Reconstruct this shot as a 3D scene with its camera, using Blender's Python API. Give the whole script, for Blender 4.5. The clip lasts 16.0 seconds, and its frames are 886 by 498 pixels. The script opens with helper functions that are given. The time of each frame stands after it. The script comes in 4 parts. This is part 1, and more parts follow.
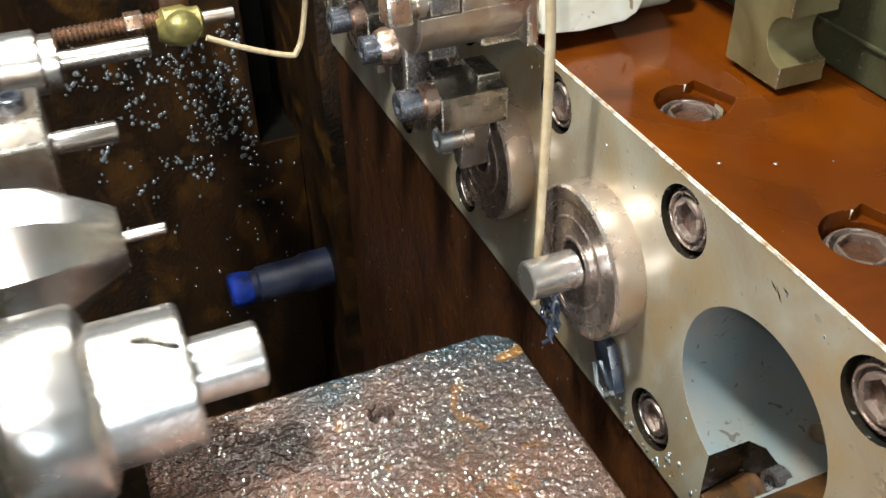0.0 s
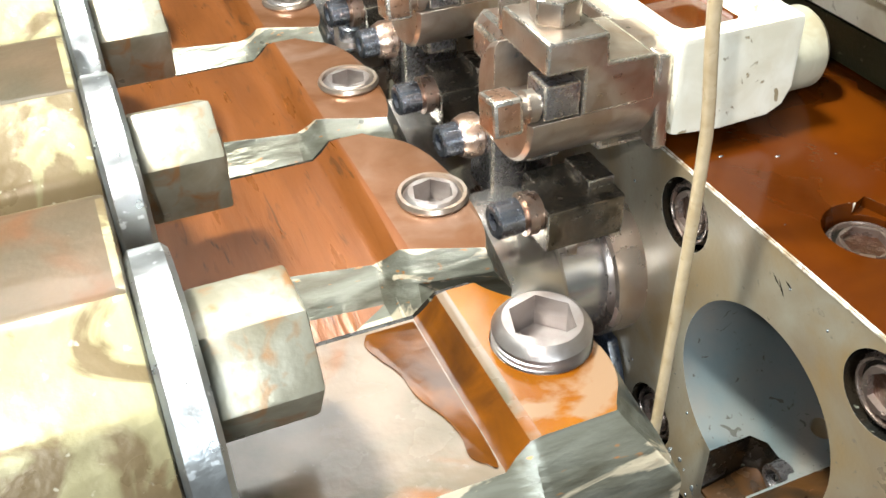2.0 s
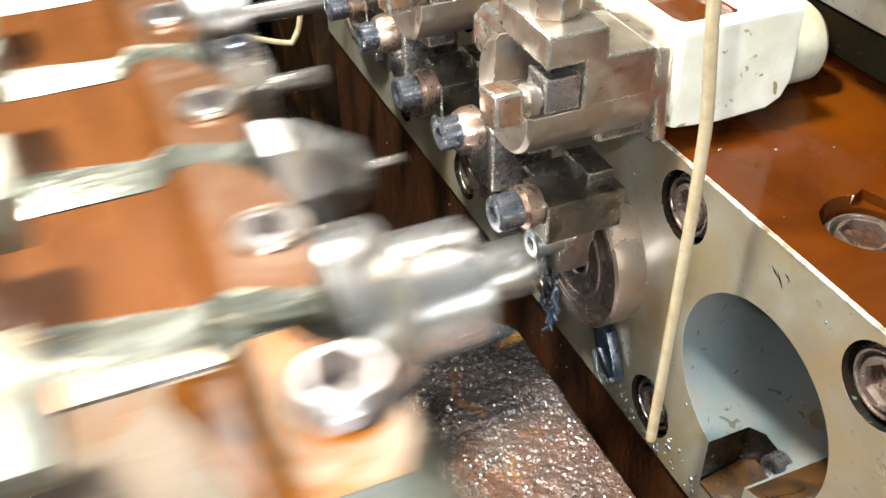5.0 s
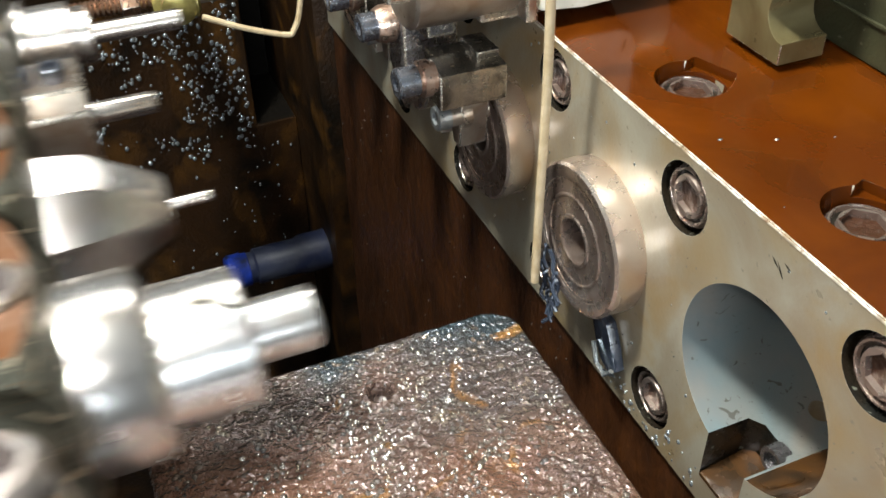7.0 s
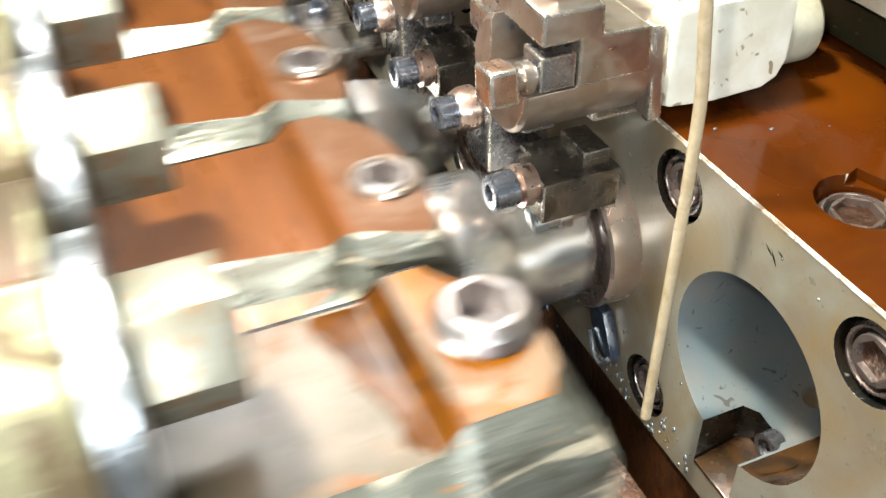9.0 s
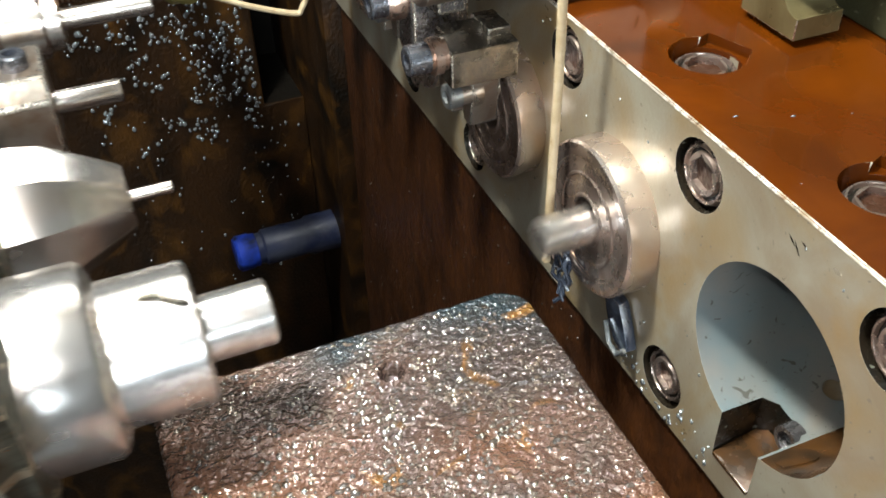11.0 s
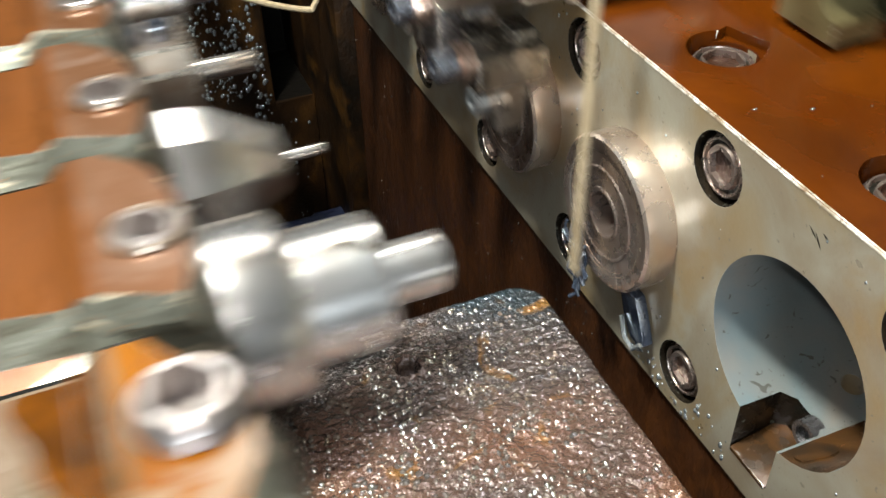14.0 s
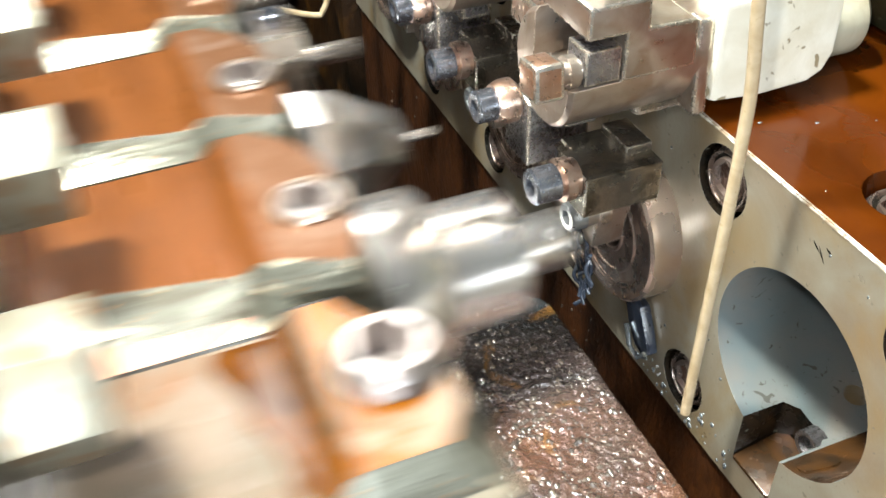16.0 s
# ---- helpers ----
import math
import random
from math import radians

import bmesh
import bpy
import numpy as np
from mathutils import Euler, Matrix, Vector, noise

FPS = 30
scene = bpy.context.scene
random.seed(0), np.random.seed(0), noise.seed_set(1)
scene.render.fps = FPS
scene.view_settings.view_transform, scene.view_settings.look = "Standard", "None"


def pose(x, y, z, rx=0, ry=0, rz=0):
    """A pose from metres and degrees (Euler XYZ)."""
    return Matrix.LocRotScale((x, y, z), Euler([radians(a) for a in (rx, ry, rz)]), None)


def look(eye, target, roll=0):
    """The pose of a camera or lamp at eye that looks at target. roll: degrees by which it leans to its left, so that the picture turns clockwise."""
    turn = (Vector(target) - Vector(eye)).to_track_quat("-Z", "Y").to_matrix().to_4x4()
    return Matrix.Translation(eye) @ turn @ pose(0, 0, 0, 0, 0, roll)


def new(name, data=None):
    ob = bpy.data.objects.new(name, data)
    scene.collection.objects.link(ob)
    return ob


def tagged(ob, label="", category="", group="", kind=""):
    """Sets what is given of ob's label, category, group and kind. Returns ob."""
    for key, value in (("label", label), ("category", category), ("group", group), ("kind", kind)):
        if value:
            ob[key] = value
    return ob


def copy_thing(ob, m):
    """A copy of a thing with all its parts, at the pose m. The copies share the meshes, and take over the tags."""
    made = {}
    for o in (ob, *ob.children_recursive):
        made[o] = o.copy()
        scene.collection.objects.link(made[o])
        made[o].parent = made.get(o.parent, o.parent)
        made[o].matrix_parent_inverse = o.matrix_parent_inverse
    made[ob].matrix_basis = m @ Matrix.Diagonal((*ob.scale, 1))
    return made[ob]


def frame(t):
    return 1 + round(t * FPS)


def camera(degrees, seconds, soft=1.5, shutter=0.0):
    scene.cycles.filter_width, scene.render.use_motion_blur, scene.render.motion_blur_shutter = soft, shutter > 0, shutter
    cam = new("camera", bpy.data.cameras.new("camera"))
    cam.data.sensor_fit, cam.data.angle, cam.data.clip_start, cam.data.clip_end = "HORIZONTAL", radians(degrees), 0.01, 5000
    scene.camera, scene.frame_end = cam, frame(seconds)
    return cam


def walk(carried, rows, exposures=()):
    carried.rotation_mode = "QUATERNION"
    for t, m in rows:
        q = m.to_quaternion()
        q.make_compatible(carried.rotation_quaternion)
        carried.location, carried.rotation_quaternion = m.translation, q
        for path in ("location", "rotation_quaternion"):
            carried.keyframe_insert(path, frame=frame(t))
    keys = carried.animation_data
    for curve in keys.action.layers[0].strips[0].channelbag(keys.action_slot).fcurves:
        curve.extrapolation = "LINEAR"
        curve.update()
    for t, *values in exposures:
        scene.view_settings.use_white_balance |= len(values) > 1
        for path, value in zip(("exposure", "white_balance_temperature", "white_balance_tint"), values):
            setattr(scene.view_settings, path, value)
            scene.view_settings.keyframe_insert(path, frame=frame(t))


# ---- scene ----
# A cold-forming press: die block with dies, a ram with punches that runs along x,
# a transfer unit that shuttles one station (0.1 m) along y.
cam = camera(49.5, 16.0, shutter=2.0)


def pose_at(x, y, z, yaw, pitch, roll):
    yaw, pitch = radians(yaw), radians(pitch)
    way = Vector((-math.sin(yaw) * math.cos(pitch), math.cos(yaw) * math.cos(pitch), math.sin(pitch)))
    eye = Vector((x, y, z))
    return look(eye, eye + way, roll)


PITCH, CYCLE, BACK = 0.1, 3.665, 0.17


def gain(t):
    """The film camera's exposure hunts with the ram, a little late."""
    return 0.15 + 0.25 * math.cos(2 * math.pi * (t - 1.18) / CYCLE)


walk(cam, [
    (0, pose_at(-0.1930, -0.2842, 0.2624, -22.29, -37.47, -0.98)),
    (0.5, pose_at(-0.1937, -0.2841, 0.2618, -22.41, -37.54, -0.99)),
    (1, pose_at(-0.1941, -0.2834, 0.2615, -22.56, -37.56, -1.06)),
    (1.5, pose_at(-0.1935, -0.2826, 0.2610, -22.54, -37.64, -1.02)),
    (2, pose_at(-0.1930, -0.2825, 0.2602, -22.44, -37.70, -0.97)),
    (2.5, pose_at(-0.1942, -0.2835, 0.2606, -22.40, -37.56, -0.97)),
    (3, pose_at(-0.1923, -0.2829, 0.2603, -22.23, -37.77, -0.98)),
    (3.5, pose_at(-0.1932, -0.2835, 0.2616, -22.34, -37.88, -0.93)),
    (4, pose_at(-0.1942, -0.2836, 0.2618, -22.52, -37.96, -0.88)),
    (6.5, pose_at(-0.1943, -0.2838, 0.2593, -22.51, -38.29, -0.99)),
    (7, pose_at(-0.1941, -0.2839, 0.2593, -22.53, -38.42, -0.93)),
    (7.5, pose_at(-0.1952, -0.2846, 0.2606, -22.60, -38.49, -0.86)),
    (8, pose_at(-0.1953, -0.2864, 0.2611, -22.59, -38.59, -0.86)),
    (8.5, pose_at(-0.1941, -0.2861, 0.2601, -22.49, -38.80, -0.93)),
    (9, pose_at(-0.1941, -0.2871, 0.2597, -22.51, -38.89, -0.89)),
    (9.5, pose_at(-0.1941, -0.2867, 0.2588, -22.51, -38.79, -1.18)),
    (10, pose_at(-0.1948, -0.2843, 0.2567, -22.41, -38.95, -1.12)),
    (12.5, pose_at(-0.1971, -0.2809, 0.2573, -21.41, -40.06, -1.85)),
    (13, pose_at(-0.1992, -0.2825, 0.2557, -21.34, -39.65, -1.62)),
    (13.5, pose_at(-0.1972, -0.2796, 0.2545, -21.31, -39.77, -1.90)),
    (14, pose_at(-0.2003, -0.2811, 0.2548, -21.57, -39.52, -1.61)),
    (14.5, pose_at(-0.2012, -0.2811, 0.2567, -21.72, -39.61, -1.59)),
    (15, pose_at(-0.2007, -0.2808, 0.2578, -21.56, -39.64, -1.63)),
    (15.5, pose_at(-0.2004, -0.2810, 0.2600, -21.28, -39.74, -1.58)),
    (16, pose_at(-0.2011, -0.2816, 0.2607, -21.14, -39.56, -1.52)),
], [(t, gain(t)) for t in [i * 0.25 for i in range(65)]])

def ram_x(t):
    a = 2 * math.pi * (t - BACK) / CYCLE
    return -0.0716 - 0.0922 * math.cos(a) + 0.0060 * math.cos(2 * a)


def ease(a):
    a = min(1, max(0, a))
    return 0.5 - 0.5 * math.cos(math.pi * a)


def shuttle_y(t):
    c = (t + 0.3) % CYCLE - 0.3
    return PITCH * (1 - ease((c - 0.13) / 0.75) + ease((c - 2.42) / 0.75))


# ---- light ----
world = bpy.data.worlds.new("world")
scene.world = world
world.use_nodes = True
world.node_tree.nodes["Background"].inputs[0].default_value = (0.55, 0.6, 0.65, 1)
world.node_tree.nodes["Background"].inputs[1].default_value = 0.2


def lamp(name, eye, target, size, watts, colour, width=0.0):
    data = bpy.data.lights.new(name, "AREA")
    data.shape, data.size, data.energy, data.color = "DISK", size, watts, colour
    if width:
        data.shape, data.size_y = "RECTANGLE", width
    ob = new(name, data)
    ob.matrix_world = look(eye, target)
    return ob


# unseen, added under the ceiling to lift the ambient light in the closed hall
lamp("ceiling_lamp", (-0.5, -0.3, 2.55), (-0.1, 0.0, 0.0), 0.7, 30.0, (0.92, 0.97, 1.0))
lamp("hall_window", (-0.9, -3.7, 0.9), (-0.1, 0.0, 0.0), 1.6, 100.0, (0.84, 0.94, 1.0))
lamp("front_lamp", (-0.38, 0.06, 0.95), (-0.10, 0.0, 0.0), 0.12, 28.0, (0.97, 0.99, 0.91))
# unseen small lamp, added beside the camera and fixed in place
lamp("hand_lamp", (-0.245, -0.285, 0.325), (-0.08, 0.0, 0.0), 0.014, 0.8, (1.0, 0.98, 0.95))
# unseen strip-shaped lamp, added over the far end for glints on the bed
lamp("strip_lamp", (0.02, 0.66, 0.90), (-0.10, -0.05, -0.05), 0.50, 5.0, (0.98, 0.97, 0.92), 0.22)



# ---- materials ----
def material(name, colour, rough=0.4, metal=0.0, second=None, scale=60.0, amount=0.5, bump=0.2, bump_scale=300.0,
             coat=0.0, rough_var=0.15, stretch=(1, 1, 1), third=None, third_scale=25.0, edge=(0.5, 0.62), flecks=None, depth=0.002, gloss=0.5, bump_detail=6.0, wet=False):
    mat = bpy.data.materials.new(name)
    mat.use_nodes = True
    nodes, links = mat.node_tree.nodes, mat.node_tree.links
    bsdf = nodes["Principled BSDF"]
    place = nodes.new("ShaderNodeTexCoord")
    mapping = nodes.new("ShaderNodeMapping")
    mapping.inputs["Scale"].default_value = stretch
    links.new(place.outputs["Object"], mapping.inputs["Vector"])

    scale, third_scale, bump_scale = scale * 2.3, third_scale * 2.1, bump_scale * 1.7

    def grain(s, detail=6.0, d=0.0):
        n = nodes.new("ShaderNodeTexNoise")
        n.inputs["Scale"].default_value, n.inputs["Detail"].default_value = s, detail
        n.inputs["Distortion"].default_value = d
        links.new(mapping.outputs["Vector"], n.inputs["Vector"])
        return n.outputs["Fac"]

    def ramp(fac, a, b):
        r = nodes.new("ShaderNodeMapRange")
        r.inputs["From Min"].default_value, r.inputs["From Max"].default_value = a, b
        links.new(fac, r.inputs["Value"])
        return r.outputs["Result"]

    def mix(fac, a, b, strength):
        m = nodes.new("ShaderNodeMix")
        m.data_type = "RGBA"
        mul = nodes.new("ShaderNodeMath")
        mul.operation = "MULTIPLY"
        mul.inputs[1].default_value = strength
        links.new(fac, mul.inputs[0])
        links.new(mul.outputs[0], m.inputs["Factor"])
        if isinstance(a, tuple):
            m.inputs["A"].default_value = (*a, 1)
        else:
            links.new(a, m.inputs["A"])
        m.inputs["B"].default_value = (*b, 1)
        return m.outputs["Result"]

    second = second or tuple(c * 0.6 for c in colour)
    out = mix(ramp(grain(scale, 7.0, 0.6), 0.38, 0.66), colour, second, amount)
    if third:
        out = mix(ramp(grain(third_scale, 8.0, 1.2), *edge), out, third, 0.9)
    if flecks:
        out = mix(ramp(grain(260.0, 2.0), 0.67, 0.73), out, flecks, 0.9)
    links.new(out, bsdf.inputs["Base Color"])
    r = nodes.new("ShaderNodeMapRange")
    r.inputs["To Min"].default_value, r.inputs["To Max"].default_value = max(0.03, rough - rough_var), min(1, rough + rough_var)
    links.new(grain(scale * 2.3, 5.0), r.inputs["Value"])
    links.new(r.outputs["Result"], bsdf.inputs["Roughness"])
    bsdf.inputs["Metallic"].default_value = metal
    bsdf.inputs["Specular IOR Level"].default_value = gloss
    if coat:
        bsdf.inputs["Coat Weight"].default_value = coat
        bsdf.inputs["Coat Roughness"].default_value = 0.06
    b = nodes.new("ShaderNodeBump")
    b.inputs["Strength"].default_value, b.inputs["Distance"].default_value = bump, depth
    links.new(grain(bump_scale, bump_detail), b.inputs["Height"])
    if wet:
        links.new(b.outputs["Normal"], bsdf.inputs["Coat Normal"])
    links.new(b.outputs["Normal"], bsdf.inputs["Normal"])
    return mat


STEEL = material("ground_steel", (0.54, 0.48, 0.42), 0.33, 0.92, (0.38, 0.27, 0.19), 34, 0.8, 0.12, 200, 0.3)
FACE = material("oily_ground_face", (0.345, 0.318, 0.250), 0.33, 0.35, (0.250, 0.195, 0.132), 10, 0.9, 0.08, 260, 0.4,
                third=(0.29, 0.19, 0.075), third_scale=9, edge=(0.46, 0.72), flecks=(0.20, 0.17, 0.13))
BRIGHT = material("polished_steel", (0.88, 0.87, 0.855), 0.26, 0.95, (0.70, 0.62, 0.55), 14, 0.9, 0.06, 90, 0.0, 0.05,
                  third=(0.52, 0.39, 0.29), third_scale=10, edge=(0.54, 0.80))
DARK = material("blackened_steel", (0.205, 0.188, 0.155), 0.25, 0.88, (0.32, 0.26, 0.20), 40, 0.7, 0.12, 200, 0.5, 0.10, third=(0.075, 0.06, 0.042), third_scale=40, edge=(0.52, 0.66))
SCREW = material("screw_steel", (0.34, 0.33, 0.34), 0.28, 0.9, (0.22, 0.20, 0.2), 120, 0.5, 0.08, 300, 0.3)
SCREWS = material("set_screw_steel", (0.46, 0.43, 0.42), 0.34, 0.9, (0.34, 0.27, 0.23), 50, 0.7, 0.1, 160, 0.2)
OIL = material("oil_flooded_steel", (0.086, 0.0195, 0.001), 0.12, 0.0, (0.038, 0.0082, 0.001), 7, 0.95, 0.05, 30, 0.0, 0.06, gloss=0.3,
               third=(0.058, 0.012, 0.001), third_scale=3, edge=(0.48, 0.58))
TOOL = material("oil_wet_tool_steel", (0.185, 0.060, 0.0135), 0.32, 0.35, (0.140, 0.044, 0.009), 9, 0.9, 0.2, 40, 0.25, 0.14,
                stretch=(4.0, 0.55, 1), third=(0.065, 0.023, 0.007), third_scale=34, edge=(0.60, 0.70), wet=True)
PUDDLED = material("oil_puddled_tool_steel", (0.150, 0.108, 0.076), 0.26, 0.0, (0.050, 0.048, 0.027), 9, 1.0, 0.14, 60, 0.1, 0.12,
                   third=(0.150, 0.048, 0.004), third_scale=9, edge=(0.50, 0.60), gloss=0.35, bump_detail=4.0, wet=True)
POOL = material("standing_brown_oil", (0.105, 0.033, 0.003), 0.17, 0.0, (0.040, 0.014, 0.003), 22, 1.0, 0.10, 70, 0.0, 0.10, gloss=0.28)
PAD = material("tan_stained_tool_steel", (0.21, 0.105, 0.058), 0.34, 0.5, (0.135, 0.050, 0.015), 18, 0.9, 0.14, 60, 0.3, 0.14,
               third=(0.28, 0.19, 0.145), third_scale=9, edge=(0.52, 0.72), wet=True)
POOLED = material("oil_pooled_pad", (0.225, 0.080, 0.005), 0.22, 0.0, (0.140, 0.042, 0.002), 8, 0.9, 0.10, 40, 0.05, 0.08,
                  third=(0.20, 0.13, 0.08), third_scale=8, edge=(0.60, 0.66), gloss=0.3, bump_detail=3.0, wet=True)
TOPS = material("oily_carrier_top", (0.105, 0.070, 0.042), 0.34, 0.15, (0.060, 0.050, 0.030), 14, 0.9, 0.14, 90, 0.1, 0.12,
                third=(0.120, 0.040, 0.009), third_scale=7, edge=(0.48, 0.60), gloss=0.35)
SCRAPED = material("scraped_grey_steel", (0.20, 0.205, 0.17), 0.34, 0.5, (0.095, 0.090, 0.065), 26, 1.0, 0.35, 90, 0.2,
                   stretch=(0.5, 1.8, 1.8), third=(0.62, 0.54, 0.40), third_scale=20, edge=(0.57, 0.61), flecks=(0.40, 0.17, 0.05))
CARRIER = material("worn_yellowed_casting", (0.37, 0.34, 0.19), 0.32, 0.2, (0.17, 0.145, 0.08), 12, 1.0, 0.25, 80, 0.25,
                   third=(0.13, 0.09, 0.045), third_scale=15, edge=(0.50, 0.55), flecks=(0.50, 0.48, 0.38))
BED = material("pitted_wet_iron", (0.145, 0.070, 0.042), 0.13, 0.30, (0.024, 0.038, 0.046), 4, 1.0, 1.0, 150, 0.9, 0.05,
               third=(0.24, 0.110, 0.020), third_scale=14, edge=(0.60, 0.72), depth=0.0034, bump_detail=2.2, wet=True)
# bright metal flakes that draw the glints of the bed
FLAKE = material("glint_swarf", (0.84, 0.82, 0.79), 0.24, 1.0, (0.50, 0.42, 0.33), 60, 1.0, 0.1, 200, 0.0, 0.08)
BLUED = material("blued_screw_steel", (0.36, 0.39, 0.46), 0.24, 0.92, (0.20, 0.19, 0.21), 90, 0.7, 0.1, 200, 0.3)
BEAD = material("oil_bead", (0.16, 0.12, 0.09), 0.09, 0.35, (0.06, 0.06, 0.06), 30, 0.9, 0.0, 100, 0.6, 0.03, gloss=1.0)
WALL = material("oil_streaked_brown_wall", (0.020, 0.0088, 0.0028), 0.42, 0.0, (0.003, 0.002, 0.001), 7, 1.0, 0.6, 160, 0.0,
                stretch=(1.2, 1.2, 0.8), third=(0.080, 0.034, 0.006), third_scale=8, edge=(0.53, 0.80), gloss=0.2)
# near-black that paints the shaded zone of the back wall
SHADE_POCKET = material("shade_black", (0.004, 0.003, 0.002), 0.6, 0.0, (0.002, 0.0015, 0.001), 20, 0.8, 0.3, 100, gloss=0.1)
SUMP = material("dark_oily_casting", (0.034, 0.0112, 0.0034), 0.38, 0.0, (0.015, 0.0055, 0.002), 16, 0.8, 0.8, 120, 0.0, stretch=(1.0, 1.2, 0.6),
                third=(0.054, 0.0175, 0.004), third_scale=24, edge=(0.45, 0.85), gloss=0.4)
TURNED = material("oil_browned_turned_steel", (0.42, 0.34, 0.30), 0.28, 0.88, (0.28, 0.20, 0.16), 30, 0.8, 0.10, 140, 0.4, 0.1)
# the pink is the orange oil's reflection, put into the steel colour
ROSY = material("rosy_reflecting_steel", (0.86, 0.75, 0.67), 0.27, 0.92, (0.70, 0.54, 0.44), 12, 0.9, 0.08, 120, 0.1, 0.06)
CREAM = material("chipped_cream_paint", (0.80, 0.78, 0.67), 0.36, 0.0, (0.62, 0.57, 0.43), 30, 0.7, 0.15, 90, 0.2,
                 third=(0.24, 0.19, 0.10), third_scale=50, edge=(0.64, 0.68))
GREYED = material("grimy_cream_paint", (0.40, 0.38, 0.29), 0.4, 0.0, (0.26, 0.22, 0.14), 30, 0.8, 0.15, 90, 0.2)
OLIVE = material("olive_painted_guard", (0.044, 0.045, 0.022), 0.42, 0.0, (0.028, 0.027, 0.014), 16, 0.7, 0.2, 300, 0.0, flecks=(0.12, 0.12, 0.08), gloss=0.4)
SLIDE = material("oil_browned_slide_steel", (0.20, 0.17, 0.085), 0.30, 0.5, (0.10, 0.075, 0.03), 14, 0.9, 0.12, 120, 0.3, 0.1)
SMOKE = material("smoky_blue_plastic", (0.009, 0.013, 0.036), 0.4, 0.0, (0.04, 0.045, 0.06), 20, 0.7, 0.3, 100, 0.0, gloss=0.25)
BLUE = material("blue_plastic", (0.008, 0.030, 0.26), 0.6, 0.0, (0.006, 0.008, 0.014), 26, 1.0, 0.3, 120, 0.0, gloss=0.2)
NYLON = material("aged_nylon_tube", (0.50, 0.40, 0.26), 0.32, 0.0, (0.36, 0.26, 0.14), 60, 0.7, 0.1, 200, 0.3)
WARM = material("warm_stained_steel", (0.52, 0.39, 0.32), 0.3, 0.9, (0.38, 0.21, 0.13), 70, 0.7, 0.1, 200, 0.3)
NUTS = material("oily_nut_steel", (0.32, 0.31, 0.25), 0.34, 0.5, (0.19, 0.17, 0.115), 30, 0.9, 0.16, 120, 0.3, third=(0.30, 0.15, 0.06), third_scale=46, edge=(0.52, 0.68))
# the near-white flecks paint sparkle onto the washer steel
DISCS = material("bluish_washer_steel", (0.44, 0.47, 0.49), 0.32, 0.85, (0.30, 0.30, 0.29), 40, 0.8, 0.15, 160, 0.4, flecks=(0.85, 0.88, 0.9))
COPPER = material("copper_brown_steel", (0.52, 0.33, 0.23), 0.3, 0.9, (0.36, 0.18, 0.10), 90, 0.6, 0.1, 200, 0.4)
BRASS = material("dirty_brass", (0.42, 0.36, 0.12), 0.35, 0.7, (0.18, 0.15, 0.06), 60, 0.7, 0.2, 150, 0.4)
BORE = material("grey_bore_wall", (0.20, 0.245, 0.255), 0.34, 0.4, (0.30, 0.255, 0.215), 9, 0.95, 0.10, 160, 0.4, third=(0.11, 0.105, 0.09), third_scale=90, edge=(0.64, 0.68))
STAIN = material("rusty_oil_stain", (0.075, 0.032, 0.009), 0.24, 0.1, (0.028, 0.016, 0.008), 26, 1.0, 0.1, 120, 0.4, gloss=0.5)
EDGE = material("worn_bright_edge", (0.86, 0.83, 0.74), 0.30, 0.4, (0.36, 0.28, 0.18), 60, 1.0, 0.3, 200, 0.3, third=(0.20, 0.12, 0.06), third_scale=60, edge=(0.60, 0.68))
RUBBED = material("rubbed_steel_edge", (0.70, 0.66, 0.59), 0.26, 0.9, (0.46, 0.39, 0.32), 60, 0.8, 0.1, 200, 0.2)
PLASTER = material("workshop_paint", (0.14, 0.15, 0.15), 0.8, 0.0, (0.11, 0.115, 0.115), 2, 0.5, 0.2, 40)
# black of oily recesses and gaps, with their shade put into the colour
CAVITY = material("oily_shade_black", (0.007, 0.007, 0.006), 0.25, 0.0, (0.016, 0.010, 0.005), 30, 0.8, 0.2, 100, 0.1, flecks=(0.14, 0.14, 0.11), gloss=0.4)
STRAND = material("blue_grey_sludge", (0.035, 0.045, 0.065), 0.16, 0.1, (0.018, 0.022, 0.034), 60, 0.8, 0.3, 120, 0.4, 0.08, gloss=0.8)
GLOB = material("oil_drop", (0.46, 0.50, 0.52), 0.12, 0.75, (0.25, 0.26, 0.26), 80, 0.6, 0.0, 100, 0.8, 0.04, gloss=1.0)


# ---- mesh helpers ----
def mesh_of(bm, mat, smooth=35):
    me = bpy.data.meshes.new("mesh")
    bmesh.ops.recalc_face_normals(bm, faces=bm.faces)
    bm.to_mesh(me)
    bm.free()
    metal = mat in (STEEL, BRIGHT, DARK, SCREW, WARM, COPPER, TOOL, SCRAPED, FACE)
    for m in (mat, RUBBED if metal else mat):
        me.materials.append(m)
    me.polygons.foreach_set("use_smooth", [True] * len(me.polygons))
    me.set_sharp_from_angle(angle=radians(smooth))
    return me


def part(name, bm, mat, parent=None, label="", at=None):
    ob = new(name, bm if isinstance(bm, bpy.types.Mesh) else mesh_of(bm, mat))
    if parent:
        ob.parent = parent
    if at is not None:
        ob.matrix_basis = at if isinstance(at, Matrix) else Matrix.Translation(at)
    return tagged(ob, label)


def thing(name, label, category, group="", kind="", at=None):
    ob = new(name)
    ob.empty_display_size = 0.02
    if at is not None:
        ob.location = at
    return tagged(ob, label, category, group, kind)


